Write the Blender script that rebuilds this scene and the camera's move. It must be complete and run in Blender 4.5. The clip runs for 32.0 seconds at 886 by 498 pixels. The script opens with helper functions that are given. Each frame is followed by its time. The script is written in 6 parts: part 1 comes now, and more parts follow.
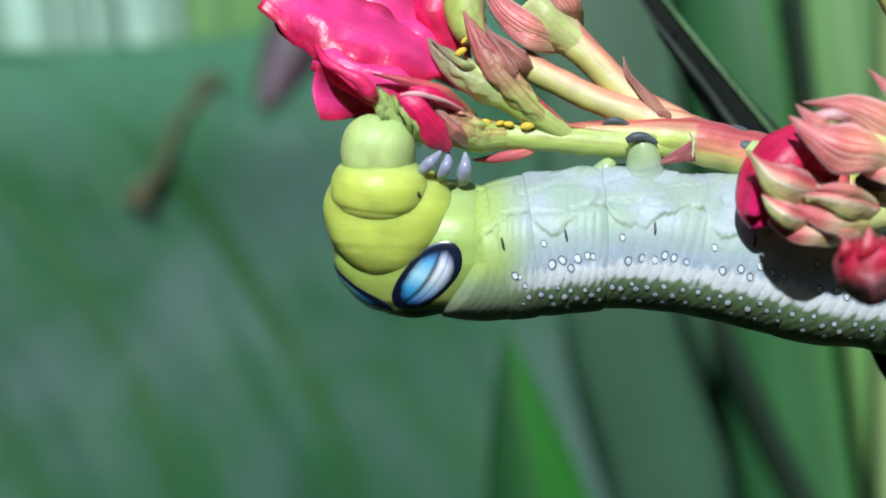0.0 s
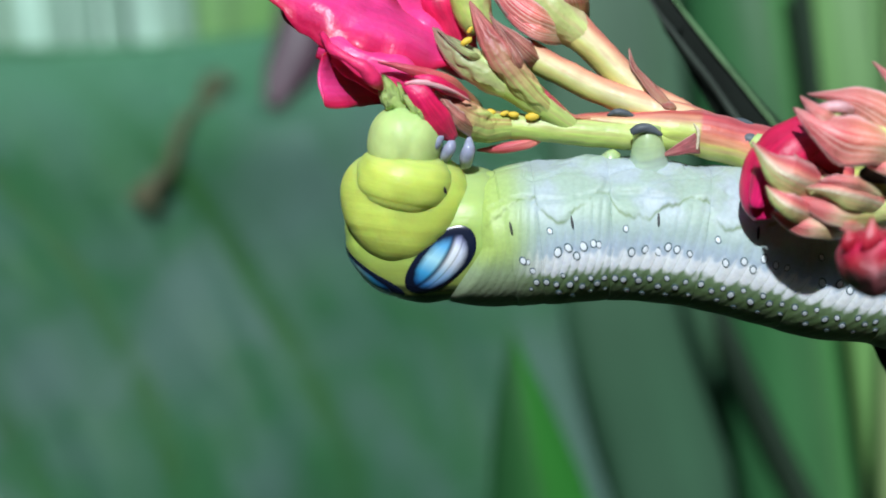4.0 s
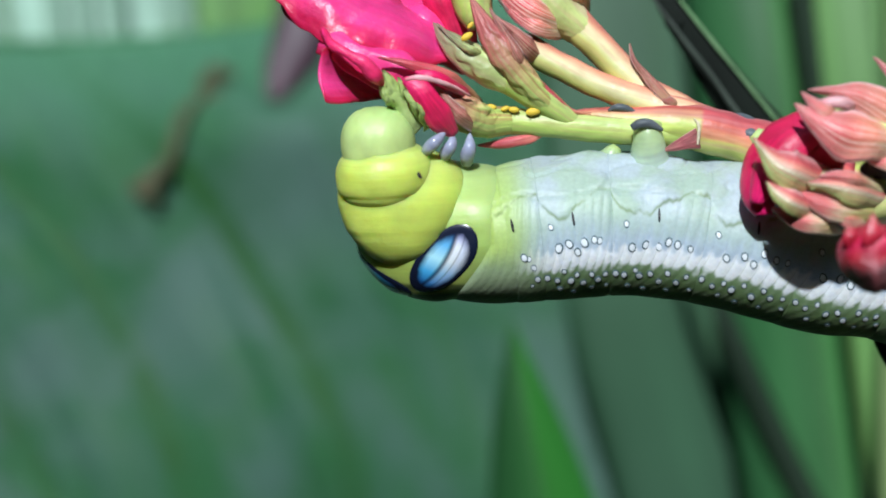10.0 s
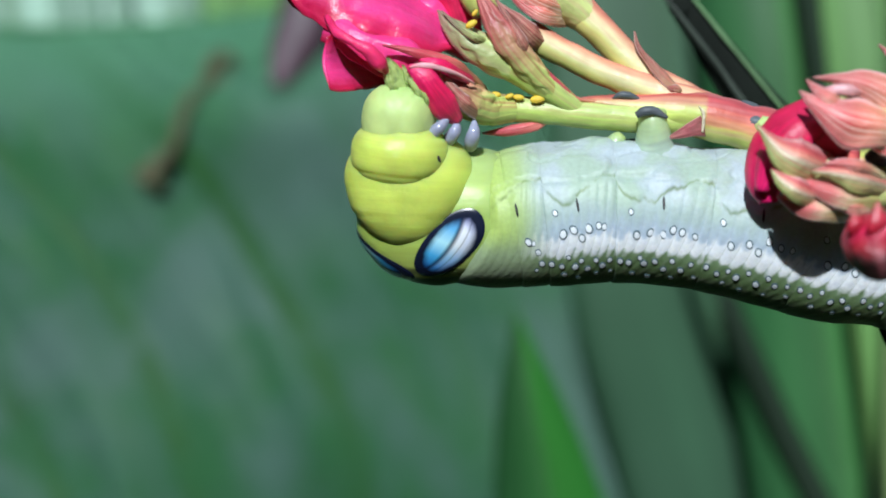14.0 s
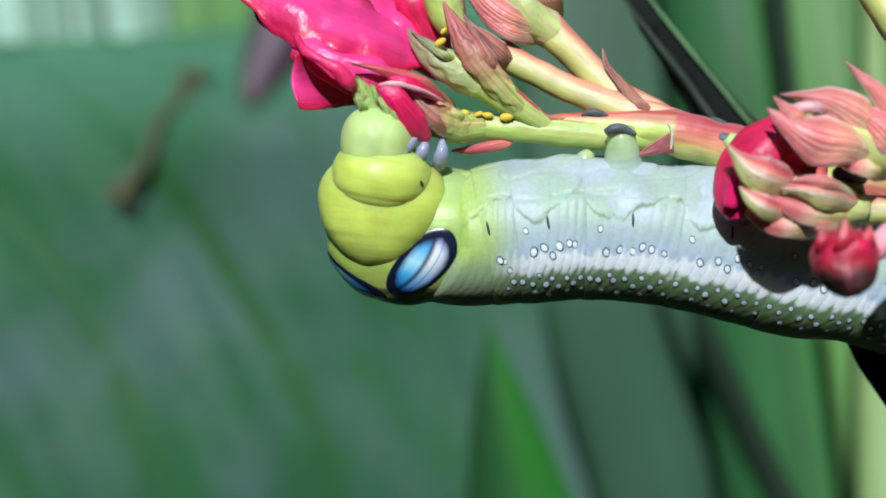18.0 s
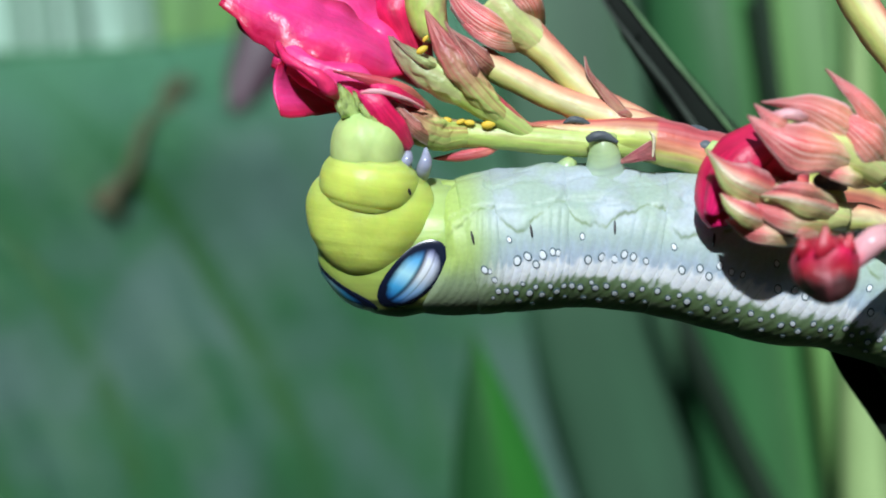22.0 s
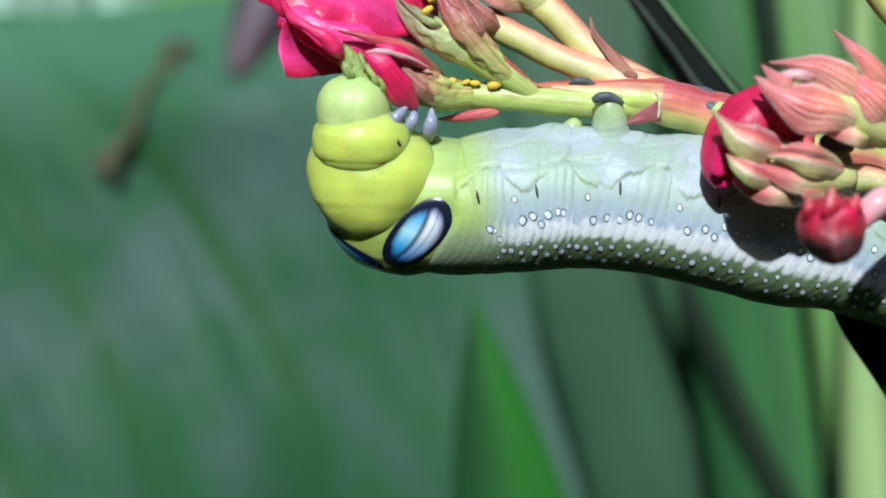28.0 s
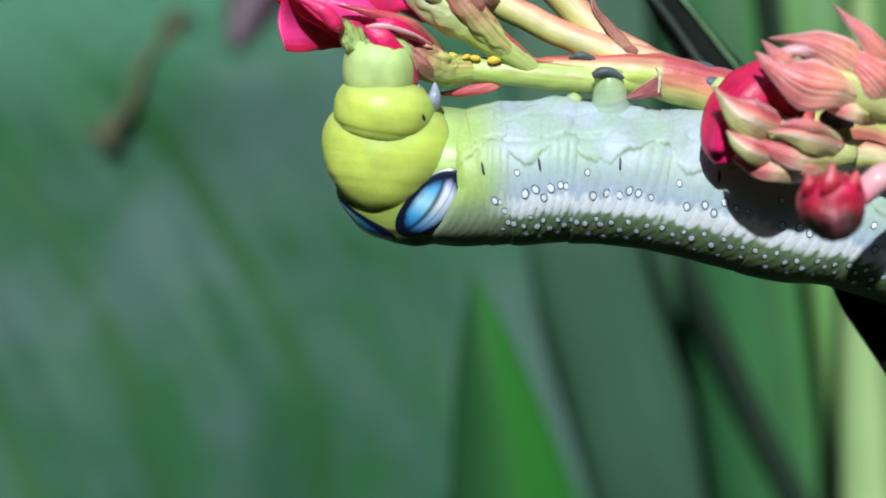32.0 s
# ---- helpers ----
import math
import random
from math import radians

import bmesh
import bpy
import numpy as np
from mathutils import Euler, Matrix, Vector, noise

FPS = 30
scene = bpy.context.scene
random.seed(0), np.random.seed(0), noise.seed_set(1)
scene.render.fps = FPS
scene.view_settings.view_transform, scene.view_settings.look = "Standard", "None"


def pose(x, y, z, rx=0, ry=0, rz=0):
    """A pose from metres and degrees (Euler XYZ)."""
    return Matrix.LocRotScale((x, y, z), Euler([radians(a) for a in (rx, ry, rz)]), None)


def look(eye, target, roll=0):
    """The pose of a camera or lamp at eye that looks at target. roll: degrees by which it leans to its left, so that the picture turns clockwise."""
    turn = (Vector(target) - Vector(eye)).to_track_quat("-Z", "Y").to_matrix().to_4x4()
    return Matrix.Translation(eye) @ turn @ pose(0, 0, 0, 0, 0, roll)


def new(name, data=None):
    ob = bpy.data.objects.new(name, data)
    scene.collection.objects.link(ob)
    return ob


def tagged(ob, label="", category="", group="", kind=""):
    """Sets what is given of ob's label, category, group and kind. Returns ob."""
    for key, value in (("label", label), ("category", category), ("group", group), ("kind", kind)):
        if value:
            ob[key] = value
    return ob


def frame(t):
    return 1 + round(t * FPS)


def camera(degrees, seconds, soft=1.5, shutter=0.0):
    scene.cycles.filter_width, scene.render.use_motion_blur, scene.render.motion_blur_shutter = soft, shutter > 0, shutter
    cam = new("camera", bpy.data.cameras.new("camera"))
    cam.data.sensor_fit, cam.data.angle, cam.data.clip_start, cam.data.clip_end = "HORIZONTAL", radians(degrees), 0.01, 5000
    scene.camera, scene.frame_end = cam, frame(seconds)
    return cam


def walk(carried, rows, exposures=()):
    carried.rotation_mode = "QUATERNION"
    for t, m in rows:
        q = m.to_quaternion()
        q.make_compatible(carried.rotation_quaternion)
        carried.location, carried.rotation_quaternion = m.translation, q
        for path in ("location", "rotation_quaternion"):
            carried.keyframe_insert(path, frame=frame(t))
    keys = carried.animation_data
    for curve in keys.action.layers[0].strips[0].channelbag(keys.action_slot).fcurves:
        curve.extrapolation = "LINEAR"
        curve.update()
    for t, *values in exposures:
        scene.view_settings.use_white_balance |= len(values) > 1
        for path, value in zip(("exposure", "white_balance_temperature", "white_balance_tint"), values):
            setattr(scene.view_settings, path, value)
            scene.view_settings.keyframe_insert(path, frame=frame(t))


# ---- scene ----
cam = camera(30.0, 32.0, soft=1.9)
PATH = [
    (0, pose(-0.00070, -0.16, 0.00110, 89.874, 0.377, 0.798)),
    (0.5, pose(-0.00108, -0.16, -0.00036, 90.192, -0.131, 0.818)),
    (1, pose(-0.00014, -0.16, 0.00060, 90.070, 0.234, 0.976)),
    (1.5, pose(-0.00059, -0.16, -0.00012, 90.219, -0.002, 0.843)),
    (2, pose(-0.00051, -0.16, 0.00057, 90.072, 0.241, 0.792)),
    (2.5, pose(-0.00121, -0.16, -0.00099, 90.320, -0.447, 0.787)),
    (3, pose(-0.00091, -0.16, -0.00034, 90.223, -0.160, 0.824)),
    (3.5, pose(-0.00062, -0.16, -0.00094, 90.310, -0.205, 0.920)),
    (5.5, pose(0.00014, -0.16, -0.00055, 89.804, -0.390, 1.344)),
    (6, pose(-0.00020, -0.16, -0.00056, 89.835, -0.223, 1.283)),
    (6.5, pose(-0.00080, -0.16, -0.00072, 89.875, -0.367, 1.190)),
    (7, pose(-0.00078, -0.16, -0.00015, 89.638, -0.149, 1.246)),
    (7.5, pose(-0.00102, -0.16, 0.00001, 89.587, 0.055, 1.118)),
    (8, pose(-0.00089, -0.16, -0.00025, 89.717, -0.014, 1.137)),
    (8.5, pose(-0.00062, -0.16, -0.00027, 89.833, -0.041, 1.127)),
    (9, pose(-0.00042, -0.16, -0.00061, 89.949, -0.245, 1.144)),
    (9.5, pose(-0.00032, -0.16, -0.00030, 89.921, -0.300, 1.084)),
    (10, pose(-0.00037, -0.16, -0.00039, 89.890, -0.259, 1.052)),
    (10.5, pose(-0.00061, -0.16, -0.00032, 89.853, -0.192, 1.014)),
    (11, pose(-0.00091, -0.16, -0.00023, 89.840, -0.163, 0.937)),
    (11.5, pose(-0.00115, -0.16, -0.00029, 89.811, -0.282, 0.957)),
    (12, pose(-0.00119, -0.16, -0.00001, 89.732, -0.181, 0.971)),
    (12.5, pose(-0.00146, -0.16, -0.00044, 89.710, -0.423, 1.014)),
    (13, pose(-0.00085, -0.16, -0.00017, 89.439, -0.173, 1.202)),
    (13.5, pose(-0.00108, -0.16, -0.00045, 89.425, -0.341, 1.121)),
    (14, pose(-0.00040, -0.16, -0.00020, 89.396, -0.246, 1.198)),
    (14.5, pose(0.00001, -0.16, -0.00016, 89.562, -0.234, 1.130)),
    (15, pose(0.00001, -0.16, -0.00052, 89.839, -0.252, 0.943)),
    (15.5, pose(0.00031, -0.16, 0.00009, 89.816, 0.077, 0.802)),
    (17.5, pose(-0.00012, -0.16, 0.00034, 89.820, 0.073, 0.349)),
    (18, pose(0.00002, -0.16, 0.00023, 89.859, 0.024, 0.306)),
    (18.5, pose(0.00020, -0.16, 0.00029, 89.893, 0.072, 0.195)),
    (19, pose(0.00008, -0.16, 0.00002, 89.994, 0.004, 0.025)),
    (19.5, pose(-0.00009, -0.16, 0.00048, 89.851, 0.350, -0.073)),
    (20, pose(-0.00043, -0.16, 0.00060, 89.855, 0.323, -0.133)),
    (20.5, pose(-0.00022, -0.16, 0.00057, 89.940, 0.280, -0.105)),
    (21, pose(0.00006, -0.16, 0.00065, 90.035, 0.314, -0.111)),
    (21.5, pose(0.00023, -0.16, 0.00012, 90.162, 0.235, -0.150)),
    (22, pose(0.00057, -0.16, 0.00007, 90.179, 0.073, -0.113)),
    (22.5, pose(0.00052, -0.16, 0.00017, 90.140, 0.185, -0.171)),
    (23, pose(0.00027, -0.16, 0.00042, 90.059, 0.303, -0.267)),
    (23.5, pose(-0.00043, -0.16, -0.00001, 90.073, 0.117, -0.331)),
    (24, pose(-0.00084, -0.16, 0.00009, 89.835, 0.064, -0.227)),
    (24.5, pose(-0.00117, -0.16, -0.00022, 89.565, -0.244, -0.230)),
    (25, pose(-0.00065, -0.16, 0.00017, 89.246, -0.081, -0.114)),
    (25.5, pose(-0.00063, -0.16, -0.00001, 89.166, -0.070, -0.110)),
    (27.5, pose(0.00004, -0.16, 0.00017, 88.896, 0.147, -0.068)),
    (28, pose(-0.00017, -0.16, -0.00043, 89.000, -0.029, -0.203)),
    (28.5, pose(-0.00033, -0.16, -0.00028, 88.868, -0.180, -0.259)),
    (29, pose(-0.00078, -0.16, -0.00009, 88.714, -0.030, -0.326)),
    (29.5, pose(-0.00109, -0.16, -0.00022, 88.654, -0.147, -0.350)),
    (30, pose(-0.00104, -0.16, -0.00027, 88.439, -0.161, -0.311)),
    (30.5, pose(-0.00085, -0.16, -0.00094, 88.296, -0.543, -0.239)),
    (31, pose(-0.00038, -0.16, -0.00080, 87.971, -0.459, -0.183)),
    (31.5, pose(0.00017, -0.16, -0.00044, 87.820, -0.385, -0.095)),
    (32, pose(-0.00017, -0.16, -0.00003, 87.988, -0.150, -0.216)),
]
walk(cam, PATH, exposures=((0, 0.0, 5600, 5), (22, 0.0, 5600, 5), (32, 0.05, 5600, 5)))
# a close-up lens: focused on the caterpillar, the leaves behind it blurred
cam.data.dof.use_dof = True
cam.data.dof.focus_distance = 0.156
cam.data.dof.aperture_fstop = 17.0

# ---- light ----
SUN_TO = Vector((-0.12, -0.83, 0.50)).normalized()
world = bpy.data.worlds.new("sky")
scene.world = world
world.use_nodes = True
wn = world.node_tree.nodes
sky = wn.new("ShaderNodeTexSky")
sky.sky_type = "NISHITA"
sky.sun_disc = False
sky.sun_elevation = math.asin(SUN_TO.z)
sky.sun_rotation = math.atan2(SUN_TO.x, SUN_TO.y)
world.node_tree.links.new(sky.outputs["Color"], wn["Background"].inputs["Color"])
wn["Background"].inputs["Strength"].default_value = 0.054
sun_data = bpy.data.lights.new("sun", "SUN")
sun_data.energy = 4.55
sun_data.angle = radians(1.3)
sun_data.color = (1.0, 0.96, 0.9)
sun = new("sun", sun_data)
sun.matrix_world = look(SUN_TO * 3, (0, 0, 0))

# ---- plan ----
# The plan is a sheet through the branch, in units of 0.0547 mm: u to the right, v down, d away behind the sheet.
UNIT = 0.16 / 2925.9


def plan(u, v, d=0.0):
    k = (1 + d / 2925.9) * UNIT
    return Vector(((u - 784) * k, d * UNIT, (441 - v) * k))


def smooth(pts, n):
    """n + 1 points on a smooth curve through pts (tuples of any length)."""
    p = np.array([tuple(q) for q in pts], float)
    if p.ndim == 1:
        p = p[:, None]
    if len(p) == 1:
        return np.repeat(p, n + 1, 0)
    p = np.vstack([2 * p[0] - p[1], p, 2 * p[-1] - p[-2]])
    out = []
    for t in np.linspace(0, len(p) - 3, n + 1):
        i = min(int(t), len(p) - 4)
        f = t - i
        a, b, c, d = p[i:i + 4]
        out.append(0.5 * (2 * b + (c - a) * f + (2 * a - 5 * b + 4 * c - d) * f * f + (3 * b - a - 3 * c + d) * f ** 3))
    return np.array(out)


# ---- materials ----
def surf(name, stops, along="u", wobble=0.15, grain=1200.0, streak=(3.0, 30.0), streak_amt=0.25, rough=0.45,
         bump=0.3, sss=0.0, spec=0.5, mottle=0.2, front=None, vein=None, edge=None):
    """A living surface: a colour ramp along or across its length, streaks, mottling and fine relief."""
    m = bpy.data.materials.new(name)
    m.use_nodes = True
    nt = m.node_tree
    n, l = nt.nodes, nt.links
    b = n["Principled BSDF"]
    uv = n.new("ShaderNodeUVMap")
    tc = n.new("ShaderNodeTexCoord")
    sep = n.new("ShaderNodeSeparateXYZ")
    l.new(uv.outputs["UV"], sep.inputs[0])
    big = n.new("ShaderNodeTexNoise")
    big.inputs["Scale"].default_value = grain * 0.18
    big.inputs["Detail"].default_value = 3
    l.new(tc.outputs["Object"], big.inputs["Vector"])
    fine = n.new("ShaderNodeTexNoise")
    fine.inputs["Scale"].default_value = grain
    fine.inputs["Detail"].default_value = 4
    l.new(tc.outputs["Object"], fine.inputs["Vector"])
    mp = n.new("ShaderNodeMapping")
    mp.inputs["Scale"].default_value = (streak[0], streak[1], 1)
    l.new(uv.outputs["UV"], mp.inputs["Vector"])
    st = n.new("ShaderNodeTexNoise")
    st.inputs["Scale"].default_value = 1.0
    st.inputs["Detail"].default_value = 3
    l.new(mp.outputs["Vector"], st.inputs["Vector"])
    off = n.new("ShaderNodeMath")
    off.operation = "MULTIPLY_ADD"
    l.new(st.outputs["Fac"], off.inputs[0])
    off.inputs[1].default_value = wobble * 2
    off.inputs[2].default_value = -wobble
    add = n.new("ShaderNodeMath")
    l.new(sep.outputs["X" if along == "u" else "Y"], add.inputs[0])
    l.new(off.outputs[0], add.inputs[1])
    ramps = []
    for some in (stops, front and front[0]):
        if some:
            ramp = n.new("ShaderNodeValToRGB")
            cr = ramp.color_ramp
            while len(cr.elements) < len(some):
                cr.elements.new(0.5)
            for e, (pos, col) in zip(cr.elements, some):
                e.position, e.color = pos, (*col, 1)
            l.new(add.outputs[0], ramp.inputs[0])
            ramps.append(ramp.outputs[0])
    last = ramps[0]
    if front:  # the fore end has colours of its own, passing over into the rest
        fade = n.new("ShaderNodeMapRange")
        fade.interpolation_type = "SMOOTHSTEP"
        l.new(sep.outputs["X"], fade.inputs[0])
        fade.inputs[1].default_value, fade.inputs[2].default_value = front[1:]
        mx = n.new("ShaderNodeMix")
        mx.data_type = "RGBA"
        l.new(fade.outputs[0], mx.inputs[0])
        l.new(ramps[1], mx.inputs[6])
        l.new(ramps[0], mx.inputs[7])
        last = mx.outputs[2]
    for src, amt in ((st, streak_amt), (big, mottle)):
        mr = n.new("ShaderNodeMapRange")
        l.new(src.outputs["Fac"], mr.inputs[0])
        mr.inputs[1].default_value, mr.inputs[2].default_value = 0.3, 0.7
        mr.inputs[3].default_value, mr.inputs[4].default_value = 1 - amt, 1 + amt
        mx = n.new("ShaderNodeMix")
        mx.data_type, mx.blend_type = "RGBA", "MULTIPLY"
        mx.inputs[0].default_value = 1.0
        l.new(last, mx.inputs[6])
        l.new(mr.outputs[0], mx.inputs[7])
        last = mx.outputs[2]
    if vein:  # fine paler or darker lines along the length
        vm = n.new("ShaderNodeMapping")
        vm.inputs["Scale"].default_value = (streak[0] * 0.6, streak[1] * 1.25, 1)
        vm.inputs["Location"].default_value = (3.7, 1.3, 0)
        l.new(uv.outputs["UV"], vm.inputs["Vector"])
        vn = n.new("ShaderNodeTexNoise")
        vn.inputs["Scale"].default_value = 1.0
        vn.inputs["Detail"].default_value = 2
        l.new(vm.outputs["Vector"], vn.inputs["Vector"])
        vr = n.new("ShaderNodeMapRange")
        l.new(vn.outputs["Fac"], vr.inputs[0])
        vr.inputs[1].default_value, vr.inputs[2].default_value = 0.44, 0.70
        vr.inputs[4].default_value = vein[1]
        mx = n.new("ShaderNodeMix")
        mx.data_type = "RGBA"
        l.new(vr.outputs[0], mx.inputs[0])
        l.new(last, mx.inputs[6])
        mx.inputs[7].default_value = (*vein[0], 1)
        last = mx.outputs[2]
    if edge:  # margins of another colour
        e1 = n.new("ShaderNodeMath")
        e1.operation = "SUBTRACT"
        l.new(sep.outputs["Y"], e1.inputs[0])
        e1.inputs[1].default_value = 0.5
        e2 = n.new("ShaderNodeMath")
        e2.operation = "ABSOLUTE"
        l.new(e1.outputs[0], e2.inputs[0])
        e3 = n.new("ShaderNodeMapRange")
        l.new(e2.outputs[0], e3.inputs[0])
        e3.inputs[1].default_value, e3.inputs[2].default_value, e3.inputs[4].default_value = 0.5 - edge[1], 0.5 - (edge[2] if len(edge) > 2 else 0.0), 0.8
        mx = n.new("ShaderNodeMix")
        mx.data_type = "RGBA"
        l.new(e3.outputs[0], mx.inputs[0])
        l.new(last, mx.inputs[6])
        mx.inputs[7].default_value = (*edge[0], 1)
        last = mx.outputs[2]
    l.new(last, b.inputs["Base Color"])
    b.inputs["Roughness"].default_value = rough
    b.inputs["Specular IOR Level"].default_value = spec
    b.inputs["Coat Roughness"].default_value = 0.2
    if sss:
        b.inputs["Subsurface Weight"].default_value = sss
        b.inputs["Subsurface Radius"].default_value = (1.0, 0.7, 0.4)
        b.inputs["Subsurface Scale"].default_value = 0.0022
    hs = n.new("ShaderNodeMath")
    hs.operation = "ADD"
    l.new(st.outputs["Fac"], hs.inputs[0])
    l.new(fine.outputs["Fac"], hs.inputs[1])
    bp = n.new("ShaderNodeBump")
    bp.inputs["Strength"].default_value = bump
    bp.inputs["Distance"].default_value = 0.0002
    l.new(hs.outputs[0], bp.inputs["Height"])
    l.new(bp.outputs[0], b.inputs["Normal"])
    return m


M = {}
M["thorax"] = surf("thorax_skin", [
    (0.0, (0.44, 0.54, 0.10)), (0.30, (0.62, 0.71, 0.13)), (0.55, (0.64, 0.74, 0.13)), (0.8, (0.60, 0.70, 0.17)), (1.0, (0.46, 0.60, 0.16))],
    wobble=0.05, streak=(24.0, 3.0), streak_amt=0.06, grain=1400, rough=0.44, bump=0.3, sss=0.95, mottle=0.12)
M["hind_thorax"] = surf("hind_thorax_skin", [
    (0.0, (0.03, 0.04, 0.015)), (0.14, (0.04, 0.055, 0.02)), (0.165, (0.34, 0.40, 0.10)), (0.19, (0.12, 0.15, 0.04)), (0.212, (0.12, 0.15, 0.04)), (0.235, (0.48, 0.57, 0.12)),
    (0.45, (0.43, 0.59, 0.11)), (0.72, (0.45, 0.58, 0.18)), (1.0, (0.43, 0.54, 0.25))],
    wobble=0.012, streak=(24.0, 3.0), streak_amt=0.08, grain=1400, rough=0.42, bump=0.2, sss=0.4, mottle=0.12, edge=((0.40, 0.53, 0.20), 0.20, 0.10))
M["head"] = surf("head_skin", [(0.0, (0.62, 0.72, 0.20)), (0.45, (0.62, 0.75, 0.27)), (1.0, (0.46, 0.66, 0.22))],
                 wobble=0.1, streak=(3.0, 9.0), streak_amt=0.07, grain=1800, rough=0.48, bump=0.2, sss=0.2, mottle=0.12)
M["leg"] = surf("leg_skin", [(0.0, (0.26, 0.28, 0.33)), (0.5, (0.28, 0.29, 0.41)), (1.0, (0.38, 0.40, 0.52))],
                streak=(6, 2), streak_amt=0.1, rough=0.18, bump=0.1, sss=0.1)
M["proleg"] = surf("proleg_skin", [(0.0, (0.41, 0.51, 0.47)), (0.42, (0.42, 0.53, 0.42)), (0.66, (0.48, 0.62, 0.32)), (1.0, (0.48, 0.60, 0.22))],
                   streak=(10, 2), streak_amt=0.12, rough=0.35, bump=0.2, sss=0.15)
M["pad"] = surf("pad_skin", [(0.0, (0.075, 0.088, 0.10)), (1.0, (0.13, 0.15, 0.17))], mottle=0.4, rough=0.5, bump=0.2)
M["slit"] = surf("slit_black", [(0.0, (0.012, 0.01, 0.012)), (1.0, (0.02, 0.016, 0.02))], rough=0.35)
M["dot"] = surf("dot_white", [(0.0, (0.86, 0.90, 0.92)), (1.0, (0.84, 0.88, 0.92))], rough=0.35, streak_amt=0.03, mottle=0.05, bump=0.05)
M["dot_rim"] = surf("dot_rim", [(0.0, (0.075, 0.125, 0.15)), (1.0, (0.10, 0.155, 0.18))], rough=0.4)
GREEN_SIDE = [(0.0, (0.32, 0.44, 0.07)), (0.28, (0.44, 0.50, 0.12)), (0.42, (0.42, 0.09, 0.07)), (0.60, (0.50, 0.10, 0.08)), (0.67, (0.60, 0.30, 0.16)), (0.73, (0.54, 0.62, 0.16)), (0.88, (0.50, 0.62, 0.11)), (1.0, (0.36, 0.40, 0.08))]
M["stem"] = surf("stem_skin", GREEN_SIDE, along="v", wobble=0.07, streak=(5.0, 16.0), streak_amt=0.22, rough=0.42, bump=0.4, sss=0.05, vein=((0.72, 0.36, 0.34), 0.3),
                 # greyish pink at 0.46: sheen along the stem's top, painted in
                 front=([(0.0, (0.42, 0.50, 0.12)), (0.25, (0.46, 0.14, 0.09)), (0.46, (0.58, 0.30, 0.33)), (0.54, (0.56, 0.13, 0.15)), (0.66, (0.60, 0.09, 0.10)), (0.74, (0.70, 0.20, 0.13)), (0.80, (0.72, 0.36, 0.18)), (0.85, (0.56, 0.60, 0.14)), (1.0, (0.42, 0.50, 0.12))], 0.452, 0.468))
# pale pink at 0.48 is a painted highlight along the top edge
M["pedicel"] = surf("pedicel_skin", [(0.0, (0.52, 0.34, 0.14)), (0.28, (0.58, 0.48, 0.26)), (0.40, (0.66, 0.32, 0.34)), (0.48, (0.76, 0.44, 0.44)), (0.53, (0.68, 0.20, 0.17)), (0.61, (0.80, 0.34, 0.21)),
                    (0.69, (0.82, 0.62, 0.36)), (0.76, (0.80, 0.76, 0.40)), (0.84, (0.64, 0.70, 0.20)), (0.93, (0.54, 0.62, 0.16)), (1.0, (0.56, 0.36, 0.16))], along="v",
                    wobble=0.08, streak=(4.0, 9.0), streak_amt=0.14, rough=0.42, bump=0.4, sss=0.06, vein=((0.82, 0.42, 0.30), 0.30))
M["green_stalk"] = surf("green_stalk_skin", [(0.0, (0.24, 0.34, 0.08)), (0.3, (0.36, 0.42, 0.13)), (0.44, (0.46, 0.16, 0.10)), (0.54, (0.52, 0.28, 0.14)), (0.62, (0.52, 0.62, 0.20)), (0.8, (0.48, 0.61, 0.14)), (1.0, (0.28, 0.38, 0.06))],
                        along="v", wobble=0.09, streak=(5.0, 14.0), streak_amt=0.2, rough=0.42, bump=0.4, sss=0.05, vein=((0.64, 0.42, 0.24), 0.35))
M["sepal"] = surf("sepal_skin", [(0.0, (0.62, 0.66, 0.24)), (0.15, (0.84, 0.68, 0.36)), (0.30, (0.76, 0.24, 0.14)), (0.56, (0.68, 0.07, 0.08)), (0.86, (0.66, 0.07, 0.11)), (1.0, (0.60, 0.20, 0.20))],
                  wobble=0.26, streak=(0.8, 14.0), streak_amt=0.34, rough=0.38, bump=0.9, sss=0.04, vein=((0.94, 0.72, 0.60), 0.85), edge=((0.90, 0.70, 0.68), 0.10))
M["green_sepal"] = surf("green_sepal_skin", [(0.0, (0.50, 0.60, 0.18)), (0.26, (0.62, 0.64, 0.22)), (0.42, (0.86, 0.72, 0.46)), (0.60, (0.76, 0.22, 0.20)), (1.0, (0.68, 0.12, 0.15))],
                        wobble=0.26, streak=(0.9, 15.0), streak_amt=0.30, rough=0.38, bump=0.8, sss=0.04, vein=((0.72, 0.12, 0.13), 0.75), edge=((0.88, 0.72, 0.62), 0.12))
M["lower_sepal"] = surf("lower_sepal_skin", [(0.0, (0.46, 0.56, 0.17)), (0.26, (0.62, 0.68, 0.28)), (0.42, (0.88, 0.80, 0.58)), (0.56, (0.82, 0.36, 0.26)), (0.72, (0.68, 0.10, 0.12)), (1.0, (0.80, 0.48, 0.46))],
                        along="v", wobble=0.14, streak=(1.2, 15.0), streak_amt=0.28, rough=0.38, bump=0.9, sss=0.04, vein=((0.74, 0.13, 0.14), 0.65))
